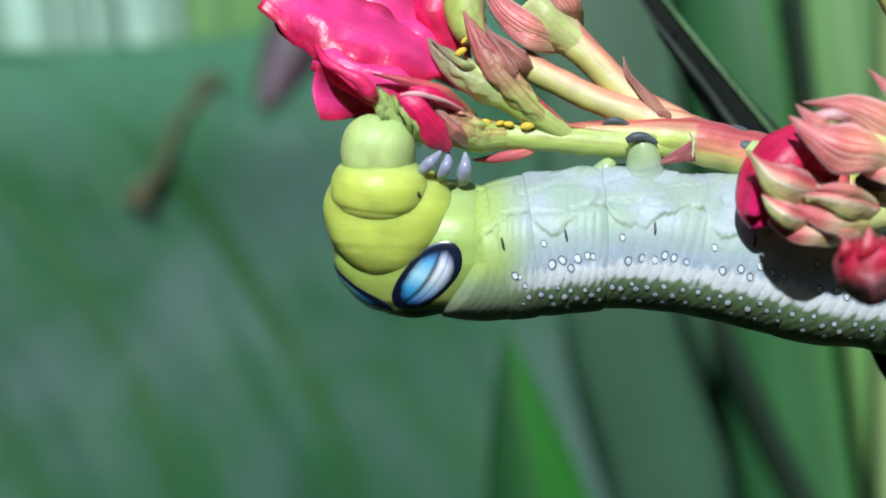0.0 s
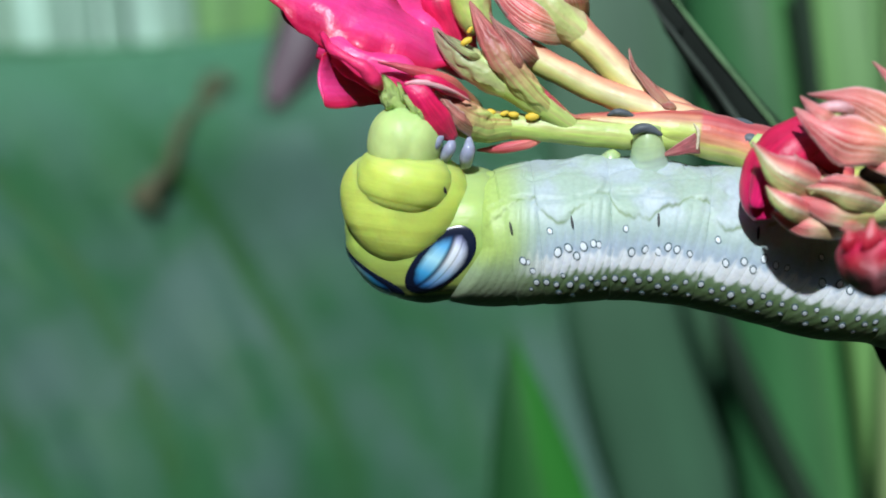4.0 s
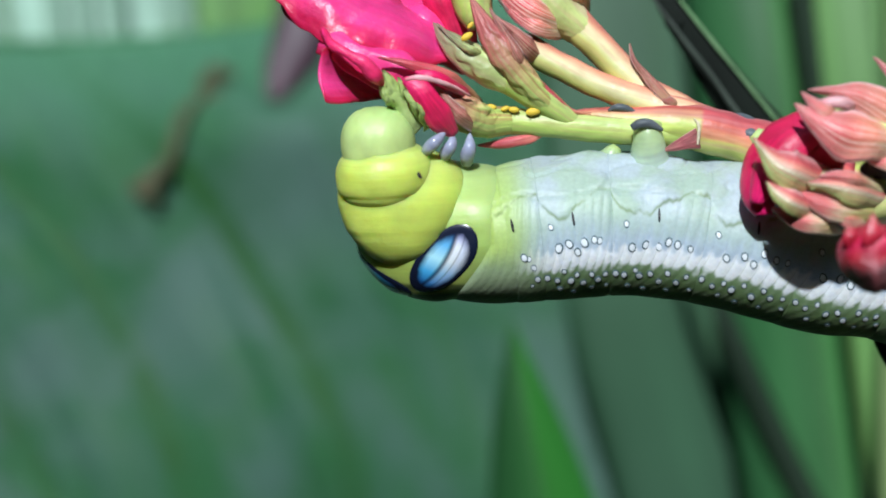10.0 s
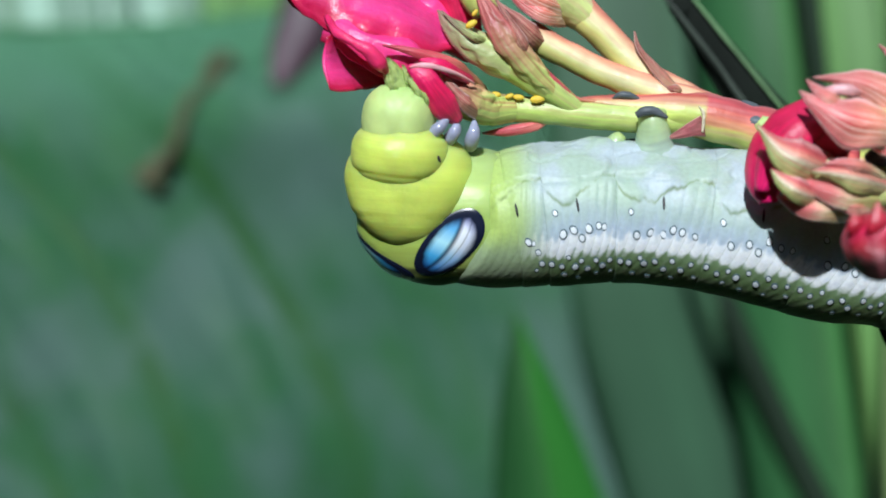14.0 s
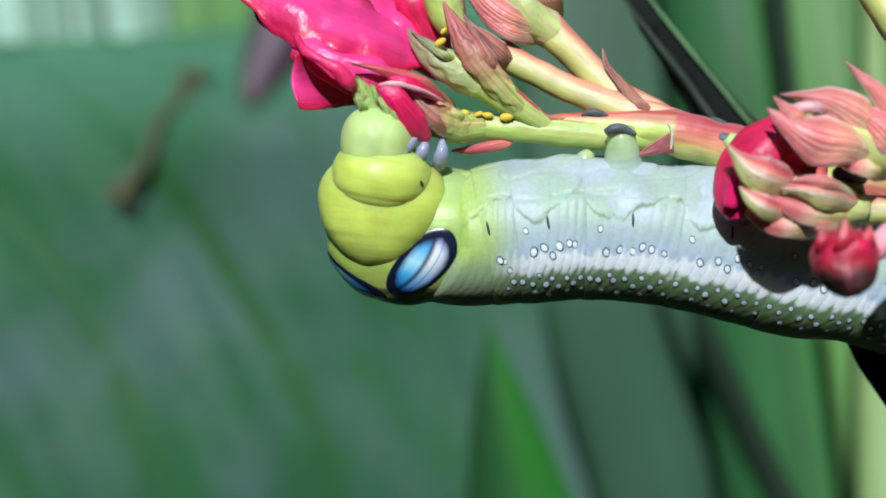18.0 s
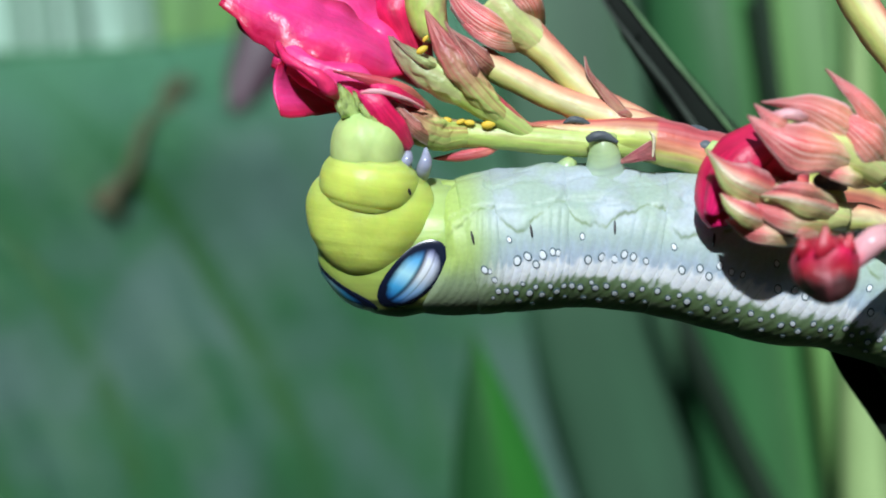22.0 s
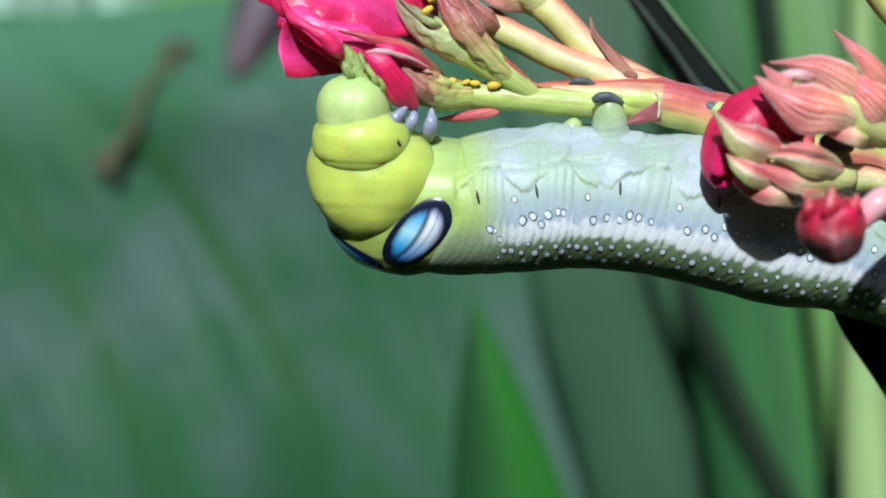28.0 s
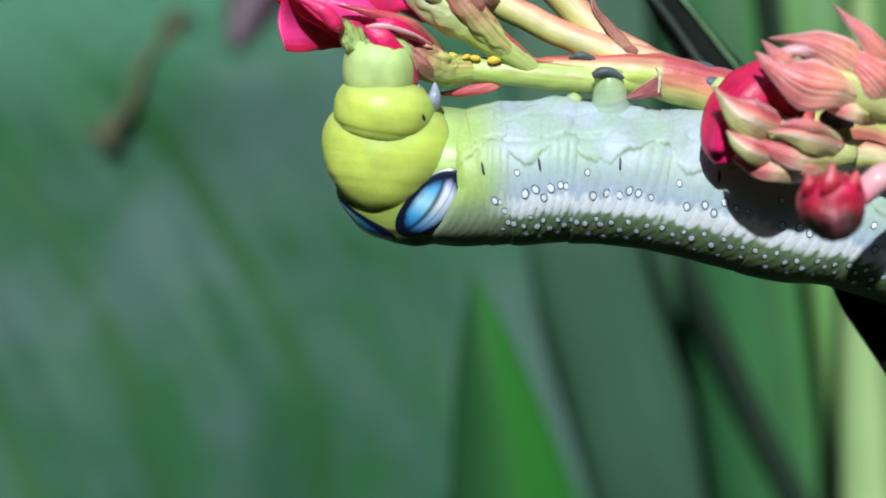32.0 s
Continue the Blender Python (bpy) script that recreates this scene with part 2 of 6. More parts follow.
M["bud_calyx"] = surf("bud_calyx_skin", [(0.0, (0.46, 0.54, 0.16)), (0.35, (0.60, 0.66, 0.26)), (0.55, (0.72, 0.62, 0.36)), (0.7, (0.60, 0.66, 0.24)), (1.0, (0.46, 0.54, 0.16))],
                      along="v", wobble=0.16, streak=(2.0, 12.0), streak_amt=0.2, rough=0.42, bump=0.7, sss=0.05, vein=((0.78, 0.40, 0.30), 0.35))
M["purple_sepal"] = surf("purple_sepal_skin", [(0.0, (0.48, 0.60, 0.14)), (0.42, (0.50, 0.58, 0.17)), (0.58, (0.52, 0.34, 0.17)), (0.76, (0.44, 0.12, 0.11)), (1.0, (0.54, 0.24, 0.20))],
                         wobble=0.34, streak=(1.0, 13.0), streak_amt=0.45, rough=0.45, bump=0.9, sss=0.04, vein=((0.40, 0.06, 0.07), 0.8))
M["red_edge"] = surf("red_edge_skin", [(0.0, (0.60, 0.34, 0.16)), (0.3, (0.64, 0.16, 0.12)), (0.6, (0.58, 0.06, 0.09)), (1.0, (0.46, 0.05, 0.08))],
                     wobble=0.2, streak=(1.4, 7.0), streak_amt=0.35, rough=0.42, bump=0.6, sss=0.05, vein=((0.74, 0.34, 0.28), 0.35))
M["purple_tip"] = surf("purple_tip_skin", [(0.0, (0.50, 0.30, 0.15)), (0.30, (0.42, 0.09, 0.08)), (0.75, (0.36, 0.05, 0.07)), (1.0, (0.56, 0.22, 0.20))],
                       wobble=0.3, streak=(1.0, 13.0), streak_amt=0.45, rough=0.42, bump=0.9, sss=0.04, vein=((0.64, 0.58, 0.36), 0.75), edge=((0.78, 0.60, 0.56), 0.12))
M["dry_bract"] = surf("dry_bract_skin", [(0.0, (0.30, 0.10, 0.09)), (0.5, (0.32, 0.07, 0.08)), (1.0, (0.44, 0.18, 0.16))], wobble=0.3, streak=(2, 8), streak_amt=0.4, rough=0.6, bump=0.8, edge=((0.62, 0.46, 0.36), 0.05))
M["bud_sepal"] = surf("bud_sepal_skin", [(0.0, (0.50, 0.62, 0.17)), (0.45, (0.42, 0.52, 0.18)), (0.75, (0.34, 0.38, 0.19)), (1.0, (0.44, 0.22, 0.20))],
                      wobble=0.25, streak=(1.4, 9.0), streak_amt=0.4, rough=0.45, bump=0.9, sss=0.04, vein=((0.42, 0.24, 0.20), 0.5), edge=((0.60, 0.48, 0.40), 0.10))
M["petal"] = surf("petal_skin", [(0.0, (0.46, 0.006, 0.04)), (0.09, (0.70, 0.015, 0.10)), (0.30, (0.87, 0.046, 0.25)), (0.70, (0.87, 0.046, 0.25)), (0.91, (0.68, 0.014, 0.10)), (1.0, (0.44, 0.006, 0.03))],
                  along="v", wobble=0.10, streak=(2.0, 9.0), streak_amt=0.08, rough=0.36, bump=0.6, sss=0.18, spec=0.55, vein=((0.90, 0.16, 0.40), 0.15))
M["red_petal"] = surf("red_petal_skin", [(0.0, (0.62, 0.03, 0.10)), (0.5, (0.70, 0.010, 0.09)), (1.0, (0.74, 0.014, 0.15))],
                      wobble=0.12, streak=(2.0, 6.0), streak_amt=0.3, rough=0.42, bump=0.5, sss=0.1)
M["margin"] = surf("petal_margin_skin", [(0.0, (0.80, 0.020, 0.14)), (0.5, (0.88, 0.045, 0.18)), (1.0, (0.78, 0.018, 0.12))],
                   wobble=0.3, streak=(6.0, 4.0), streak_amt=0.15, rough=0.42, bump=0.8, sss=0.2)
M["pale_petal"] = surf("pale_petal_skin", [(0.0, (0.74, 0.30, 0.30)), (0.4, (0.84, 0.46, 0.47)), (0.75, (0.84, 0.42, 0.46)), (1.0, (0.76, 0.16, 0.22))],
                       wobble=0.2, streak=(2.0, 7.0), streak_amt=0.15, rough=0.35, bump=0.3, sss=0.1)
M["red_bud"] = surf("red_bud_skin", [(0.0, (0.34, 0.03, 0.04)), (0.18, (0.48, 0.012, 0.035)), (0.36, (0.60, 0.012, 0.08)), (0.50, (0.36, 0.012, 0.03)), (0.62, (0.06, 0.02, 0.02)), (1.0, (0.05, 0.03, 0.028))],
                    wobble=0.14, streak=(1.6, 7.0), streak_amt=0.5, rough=0.5, bump=1.2, sss=0.03, vein=((0.66, 0.16, 0.20), 0.35))
M["crown"] = surf("crown_skin", [(0.0, (0.46, 0.012, 0.035)), (0.5, (0.54, 0.03, 0.06)), (1.0, (0.54, 0.16, 0.14))], wobble=0.2, streak=(2.0, 5.0), streak_amt=0.3, rough=0.4, bump=0.4)
M["dark_bud"] = surf("dark_bud_skin", [(0.0, (0.36, 0.03, 0.04)), (0.5, (0.16, 0.025, 0.03)), (1.0, (0.10, 0.03, 0.03))], wobble=0.2, streak=(2.0, 6.0), streak_amt=0.35, rough=0.4, bump=0.5)
M["pale_scar"] = surf("scar_skin", [(0.0, (0.72, 0.64, 0.42)), (1.0, (0.70, 0.62, 0.44))], streak=(6, 3), streak_amt=0.3, rough=0.6, bump=0.6)
M["chewed"] = surf("chewed_green", [(0.0, (0.46, 0.58, 0.22)), (0.5, (0.48, 0.60, 0.20)), (0.85, (0.36, 0.46, 0.12)), (1.0, (0.10, 0.12, 0.03))],
                   wobble=0.3, streak=(5.0, 6.0), streak_amt=0.3, rough=0.4, bump=0.8, sss=0.1)
M["aphid"] = surf("aphid_skin", [(0.0, (0.72, 0.46, 0.03)), (1.0, (0.80, 0.58, 0.05))], rough=0.6, bump=0.1, sss=0.1)
M["dark_leg"] = surf("aphid_leg", [(0.0, (0.03, 0.02, 0.01)), (1.0, (0.03, 0.02, 0.01))], rough=0.5)
# near black: the shade on these leaves is put into the colour
M["shade_leaf"] = surf("shade_leaf_skin", [(0.0, (0.0095, 0.013, 0.0095)), (1.0, (0.008, 0.0115, 0.0085))], along="v", streak=(3, 30), streak_amt=0.3, grain=900, rough=0.7, spec=0.15, bump=0.3)
M["rib"] = surf("leaf_rib", [(0.0, (0.08, 0.16, 0.07)), (1.0, (0.07, 0.14, 0.06))], rough=0.5)
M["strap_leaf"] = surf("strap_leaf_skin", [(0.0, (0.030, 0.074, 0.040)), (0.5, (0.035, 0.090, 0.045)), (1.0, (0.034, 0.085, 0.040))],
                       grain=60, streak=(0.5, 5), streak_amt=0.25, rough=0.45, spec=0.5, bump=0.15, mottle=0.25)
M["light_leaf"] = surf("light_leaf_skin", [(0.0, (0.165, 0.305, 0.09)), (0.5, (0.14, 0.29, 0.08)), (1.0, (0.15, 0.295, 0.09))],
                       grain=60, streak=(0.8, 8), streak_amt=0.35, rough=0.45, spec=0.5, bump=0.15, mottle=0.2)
# shaded left half and lit right half painted across the blade
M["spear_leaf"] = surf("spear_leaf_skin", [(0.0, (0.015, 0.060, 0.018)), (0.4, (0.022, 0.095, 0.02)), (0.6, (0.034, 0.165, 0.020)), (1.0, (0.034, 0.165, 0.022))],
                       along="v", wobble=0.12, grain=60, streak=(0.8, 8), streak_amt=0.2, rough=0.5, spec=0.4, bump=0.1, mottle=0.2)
# the sunlit half is painted: paler from 0.6 across the width
M["half_lit_leaf"] = surf("half_lit_leaf_skin", [(0.0, (0.030, 0.105, 0.036)), (0.4, (0.040, 0.130, 0.040)), (0.6, (0.062, 0.185, 0.050)), (1.0, (0.070, 0.195, 0.056))],
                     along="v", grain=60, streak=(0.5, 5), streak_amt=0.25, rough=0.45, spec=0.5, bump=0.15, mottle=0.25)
# shade among the far leaves, put into a dark colour
M["deep_shade"] = surf("deep_shade_skin", [(0.0, (0.016, 0.030, 0.017)), (1.0, (0.014, 0.026, 0.015))], along="v", streak=(3, 30), streak_amt=0.3, grain=90, rough=0.7, spec=0.15)
M["dull_rib"] = surf("dull_rib_skin", [(0.0, (0.050, 0.065, 0.048)), (1.0, (0.042, 0.056, 0.042))], rough=0.6)
# haze over the far stalks, put into a pale colour
M["pale_haze"] = surf("hazy_far_stalk", [(0.0, (0.24, 0.38, 0.28)), (1.0, (0.28, 0.42, 0.32))], grain=60, streak=(0.6, 6), streak_amt=0.3, rough=0.4)
M["pale_stem"] = surf("pale_stem_skin", [(0.0, (0.36, 0.50, 0.20)), (1.0, (0.28, 0.42, 0.15))], grain=100, streak=(0.8, 8), streak_amt=0.2, rough=0.5)
M["pale_leaf"] = surf("pale_leaf_skin", [(0.0, (0.16, 0.30, 0.12)), (0.5, (0.20, 0.34, 0.16)), (1.0, (0.16, 0.30, 0.12))], grain=60, streak=(0.8, 8), streak_amt=0.25, rough=0.4, spec=0.5)
# bright distant haze painted into the leaf's pale bluish green
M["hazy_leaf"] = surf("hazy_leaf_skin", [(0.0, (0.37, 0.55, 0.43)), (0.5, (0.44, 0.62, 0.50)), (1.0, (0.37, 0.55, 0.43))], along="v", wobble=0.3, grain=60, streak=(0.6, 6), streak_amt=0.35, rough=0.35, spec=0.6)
M["twig"] = surf("twig_bark", [(0.0, (0.13, 0.10, 0.05)), (0.25, (0.07, 0.075, 0.035)), (0.7, (0.075, 0.095, 0.045)), (1.0, (0.10, 0.13, 0.07))], grain=300, streak=(4, 6), streak_amt=0.4, rough=0.8, bump=0.6)
M["purple"] = surf("purple_leaf_skin", [(0.0, (0.070, 0.036, 0.050)), (1.0, (0.064, 0.034, 0.048))], grain=100, streak=(1, 8), streak_amt=0.2, rough=0.5)
M["hedge"] = surf("backdrop_leaves", [(0.0, (0.03, 0.08, 0.025)), (1.0, (0.04, 0.10, 0.03))], grain=60, streak=(40, 40), streak_amt=0.4, rough=0.7, bump=0.5, mottle=0.4)
M["soil"] = surf("soil", [(0.0, (0.05, 0.045, 0.03)), (1.0, (0.05, 0.05, 0.03))], grain=40, streak=(30, 30), streak_amt=0.3, rough=0.9, bump=1.0, mottle=0.4)


def eyespot_material():
    """Blue-and-white false eye with a black rim, by the two coordinates of its patch."""
    m = bpy.data.materials.new("eyespot_skin")
    m.use_nodes = True
    nt = m.node_tree
    n, l = nt.nodes, nt.links
    b = n["Principled BSDF"]
    b.inputs["Roughness"].default_value = 0.25
    uv = n.new("ShaderNodeUVMap")
    sep = n.new("ShaderNodeSeparateXYZ")
    l.new(uv.outputs["UV"], sep.inputs[0])

    def math_node(op, a, c):
        k = n.new("ShaderNodeMath")
        k.operation = op
        for i, x in enumerate((a, c)):
            if isinstance(x, (int, float)):
                k.inputs[i].default_value = x
            else:
                l.new(x, k.inputs[i])
        return k.outputs[0]

    def ramp(x, stops):
        r = n.new("ShaderNodeValToRGB")
        while len(r.color_ramp.elements) < len(stops):
            r.color_ramp.elements.new(0.5)
        for e, (p, c) in zip(r.color_ramp.elements, stops):
            e.position, e.color = p, (*c, 1)
        l.new(x, r.inputs[0])
        return r.outputs[0]

    def mix(f, a, c):
        k = n.new("ShaderNodeMix")
        k.data_type = "RGBA"
        l.new(f, k.inputs[0])
        l.new(a, k.inputs[6])
        l.new(c, k.inputs[7])
        return k.outputs[2]

    noise_n = n.new("ShaderNodeTexNoise")
    noise_n.inputs["Scale"].default_value = 7
    l.new(uv.outputs["UV"], noise_n.inputs["Vector"])
    wob = math_node("MULTIPLY", math_node("SUBTRACT", noise_n.outputs["Fac"], 0.5), 0.16)
    x = math_node("SUBTRACT", math_node("MULTIPLY", sep.outputs["X"], 2.0), 1.0)
    y = math_node("SUBTRACT", math_node("MULTIPLY", sep.outputs["Y"], 2.0), 1.0)
    r2 = math_node("SQRT", math_node("ADD", math_node("MULTIPLY", x, x), math_node("MULTIPLY", y, y)), 0)
    r2 = math_node("ADD", math_node("ADD", r2, wob), math_node("MULTIPLY", x, math_node("SUBTRACT", math_node("MULTIPLY", x, 0.15), 0.08)))
    # split: an arched dark line along the patch divides the blue half from the white half
    side = math_node("ADD", math_node("ADD", y, math_node("MULTIPLY", math_node("MULTIPLY", x, x), 0.35)), 0.0)
    blue = ramp(math_node("ADD", math_node("MULTIPLY", x, 0.5), 0.5),
                [(0.08, (0.01, 0.03, 0.14)), (0.24, (0.03, 0.16, 0.50)), (0.40, (0.11, 0.48, 0.88)), (0.56, (0.50, 0.85, 0.97)), (0.70, (0.16, 0.46, 0.80)), (0.84, (0.02, 0.06, 0.22))])
    white = ramp(math_node("ADD", math_node("MULTIPLY", x, 0.5), 0.5),
                 [(0.05, (0.01, 0.05, 0.22)), (0.26, (0.07, 0.26, 0.66)), (0.44, (0.38, 0.64, 0.90)), (0.58, (0.86, 0.92, 0.96)), (0.72, (0.84, 0.87, 0.96)), (0.86, (0.36, 0.38, 0.70))])
    inner = mix(ramp(math_node("ADD", side, 0.5), [(0.47, (0, 0, 0)), (0.53, (1, 1, 1))]), blue, white)
    black = ramp(r2, [(0.0, (0.006, 0.008, 0.02)), (1.0, (0.01, 0.014, 0.035))])
    line = ramp(math_node("ABSOLUTE", side, 0), [(0.02, (0.8, 0.8, 0.8)), (0.14, (0, 0, 0))])
    inner = mix(line, inner, black)
    # a finer second line and a bluer outer strip in the white half
    outer = ramp(side, [(0.30, (0, 0, 0)), (0.42, (0.28, 0.28, 0.28))])
    inner = mix(outer, inner, ramp(side, [(0.3, (0.42, 0.50, 0.82)), (0.8, (0.20, 0.26, 0.60))]))
    fine = ramp(math_node("ABSOLUTE", math_node("SUBTRACT", side, 0.33), 0), [(0.01, (0.4, 0.4, 0.4)), (0.05, (0, 0, 0))])
    inner = mix(fine, inner, black)
    rim = ramp(r2, [(0.52, (0, 0, 0)), (0.66, (0.45, 0.45, 0.45)), (0.77, (1, 1, 1))])
    l.new(mix(rim, inner, black), b.inputs["Base Color"])
    return m


M["eyespot"] = eyespot_material()


def broad_leaf_material():
    """A pleated leaf: yellow-green side veins in arcs, bluish sky sheen painted in patches between them, an upper
    margin coloured paler for the light on it.
    """
    m = bpy.data.materials.new("broad_leaf_skin")
    m.use_nodes = True
    n, l = m.node_tree.nodes, m.node_tree.links
    b = n["Principled BSDF"]
    pl, uv = n.new("ShaderNodeUVMap"), n.new("ShaderNodeUVMap")
    pl.uv_map = "pleat"
    s1, s2 = n.new("ShaderNodeSeparateXYZ"), n.new("ShaderNodeSeparateXYZ")
    l.new(pl.outputs["UV"], s1.inputs[0])
    l.new(uv.outputs["UV"], s2.inputs[0])

    def patches(scale, at):
        mp = n.new("ShaderNodeMapping")
        mp.inputs["Scale"].default_value = scale
        mp.inputs["Location"].default_value = at
        l.new(pl.outputs["UV"], mp.inputs["Vector"])
        k = n.new("ShaderNodeTexNoise")
        k.inputs["Scale"].default_value, k.inputs["Detail"].default_value = 1.0, 3.0
        l.new(mp.outputs["Vector"], k.inputs["Vector"])
        return k.outputs["Fac"]

    def span(x, a, c, lo=0.0, hi=1.0):
        k = n.new("ShaderNodeMapRange")
        k.interpolation_type = "SMOOTHSTEP"
        l.new(x, k.inputs[0])
        for q, y in enumerate((a, c, lo, hi)):
            k.inputs[q + 1].default_value = y
        return k.outputs[0]

    def mix(f, a, c):
        k = n.new("ShaderNodeMix")
        k.data_type = "RGBA"
        l.new(f, k.inputs[0])
        for q, x in ((6, a), (7, c)):
            if isinstance(x, tuple):
                k.inputs[q].default_value = (*x, 1)
            else:
                l.new(x, k.inputs[q])
        return k.outputs[2]

    def mul(a, c):
        k = n.new("ShaderNodeMath")
        k.operation = "MULTIPLY"
        l.new(a, k.inputs[0])
        l.new(c, k.inputs[1])
        return k.outputs[0]

    fr = n.new("ShaderNodeMath")
    fr.operation = "FRACT"
    l.new(s1.outputs["X"], fr.inputs[0])
    off = n.new("ShaderNodeMath")
    off.operation = "ABSOLUTE"
    half = n.new("ShaderNodeMath")
    half.operation = "SUBTRACT"
    l.new(fr.outputs[0], half.inputs[0])
    half.inputs[1].default_value = 0.5
    l.new(half.outputs[0], off.inputs[0])
    broad, small = patches((0.9, 2.6, 1), (2.3, 0.4, 0)), patches((2.6, 5.0, 1), (7.1, 3.4, 0))
    drift = patches((0.45, 1.9, 1), (4.4, 8.2, 0))
    col = mix(span(small, 0.35, 0.65), (0.060, 0.196, 0.074), (0.088, 0.208, 0.128))
    inner = span(s1.outputs["X"], 1.9, 1.0, 0.3, 1.0)
    # sky sheen painted as bluish patches between the veins and in broad drifts
    sheen_f = mul(mul(span(off.outputs[0], 0.40, 0.05), inner), span(broad, 0.42, 0.78, 0.0, 0.62))
    col = mix(sheen_f, col, (0.165, 0.262, 0.240))
    col = mix(span(drift, 0.46, 0.70, 0.0, 0.7), col, (0.165, 0.262, 0.232))
    col = mix(mul(mul(span(off.outputs[0], 0.36, 0.47, 0.0, 0.8), inner), span(small, 0.30, 0.60)), col, (0.050, 0.165, 0.034))
    # sheen near the upper margin, put into the colour
    col = mix(span(s2.outputs["X"], 0.20, 0.0, 0.0, 0.85), col, (0.155, 0.365, 0.215))
    l.new(col, b.inputs["Base Color"])
    b.inputs["Roughness"].default_value = 0.5
    b.inputs["Specular IOR Level"].default_value = 0.12
    return m


M["broad_leaf"] = broad_leaf_material()


def abdomen_material():
    """Mint to bluish skin, a white side band with teeth on every ring fold, an olive back with the underside's shade
    painted in; yellower at the fore end.
    """
    m = bpy.data.materials.new("abdomen_skin")
    m.use_nodes = True
    nt = m.node_tree
    n, l = nt.nodes, nt.links
    b = n["Principled BSDF"]

    def val(op, a, c=0.0, d=0.0):
        k = n.new("ShaderNodeMath")
        k.operation = op
        for q, x in enumerate((a, c, d)):
            if isinstance(x, (int, float)):
                k.inputs[q].default_value = x
            else:
                l.new(x, k.inputs[q])
        return k.outputs[0]

    def span(x, a, c, lo=0.0, hi=1.0):
        k = n.new("ShaderNodeMapRange")
        k.interpolation_type = "SMOOTHSTEP"
        l.new(x, k.inputs[0])
        for q, y in enumerate((a, c, lo, hi)):
            k.inputs[q + 1].default_value = y
        return k.outputs[0]

    def ramp(x, stops):
        r = n.new("ShaderNodeValToRGB")
        while len(r.color_ramp.elements) < len(stops):
            r.color_ramp.elements.new(0.5)
        for e, (p, c) in zip(r.color_ramp.elements, stops):
            e.position, e.color = p, (*c, 1)
        l.new(x, r.inputs[0])
        return r.outputs[0]

    def mix(f, a, c, blend="MIX"):
        k = n.new("ShaderNodeMix")
        k.data_type, k.blend_type = "RGBA", blend
        for q, x in ((0, f), (6, a), (7, c)):
            if isinstance(x, (int, float)):
                k.inputs[q].default_value = x
            elif isinstance(x, tuple):
                k.inputs[q].default_value = (*x, 1)
            else:
                l.new(x, k.inputs[q])
        return k.outputs[2]

    def speckle(scale, detail=3.0):
        k = n.new("ShaderNodeTexNoise")
        k.inputs["Scale"].default_value, k.inputs["Detail"].default_value = scale, detail
        l.new(tc.outputs["Object"], k.inputs["Vector"])
        return k.outputs["Fac"]

    tc = n.new("ShaderNodeTexCoord")
    uv, fv = n.new("ShaderNodeUVMap"), n.new("ShaderNodeUVMap")
    uv.uv_map, fv.uv_map = "UVMap", "fold"
    s1, s2 = n.new("ShaderNodeSeparateXYZ"), n.new("ShaderNodeSeparateXYZ")
    l.new(uv.outputs["UV"], s1.inputs[0])
    l.new(fv.outputs["UV"], s2.inputs[0])
    along, round_, ph = s1.outputs["X"], s1.outputs["Y"], s2.outputs["X"]
    wave = val("ABSOLUTE", val("SINE", val("MULTIPLY", ph, math.pi)))
    blot, mid_n, fine = speckle(230), speckle(700), speckle(2600)
    # the edge of the white band steps forward on every ring fold, unevenly
    tooth = val("MULTIPLY", val("SUBTRACT", wave, 0.62), 0.011)
    jag = val("MULTIPLY", val("SUBTRACT", mid_n, 0.5), 0.045)
    v = val("SUBTRACT", val("ADD", round_, jag), tooth)
    # both ramps darken to near black from 0.68 on: painted shade of the underside
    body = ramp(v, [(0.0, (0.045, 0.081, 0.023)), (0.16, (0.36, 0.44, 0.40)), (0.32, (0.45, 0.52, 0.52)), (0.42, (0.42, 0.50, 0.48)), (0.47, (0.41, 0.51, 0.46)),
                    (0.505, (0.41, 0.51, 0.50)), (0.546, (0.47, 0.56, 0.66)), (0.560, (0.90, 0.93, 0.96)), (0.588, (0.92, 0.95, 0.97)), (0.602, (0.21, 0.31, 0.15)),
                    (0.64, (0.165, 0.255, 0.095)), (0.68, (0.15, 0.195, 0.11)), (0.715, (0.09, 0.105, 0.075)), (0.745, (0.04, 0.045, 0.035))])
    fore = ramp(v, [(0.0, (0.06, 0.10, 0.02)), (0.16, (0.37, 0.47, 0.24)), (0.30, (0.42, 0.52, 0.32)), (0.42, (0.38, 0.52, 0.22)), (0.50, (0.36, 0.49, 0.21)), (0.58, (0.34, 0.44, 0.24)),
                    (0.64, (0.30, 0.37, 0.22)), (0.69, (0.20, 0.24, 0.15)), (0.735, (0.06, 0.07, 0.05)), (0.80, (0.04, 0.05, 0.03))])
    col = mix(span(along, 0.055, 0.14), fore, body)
    # bluish and greener blotches on the flank
    flank = val("MULTIPLY", val("MULTIPLY", span(round_, 0.50, 0.44), span(blot, 0.36, 0.68)), span(along, 0.06, 0.14))
    col = mix(val("MULTIPLY", flank, 0.7), col, (0.50, 0.57, 0.66))
    flank2 = val("MULTIPLY", span(round_, 0.54, 0.47), span(blot, 0.54, 0.32))
    col = mix(val("MULTIPLY", flank2, 0.38), col, (0.38, 0.54, 0.32))
    col = mix(val("MULTIPLY", span(along, 0.115, 0.03), span(round_, 0.59, 0.52)), col, (0.44, 0.58, 0.15))
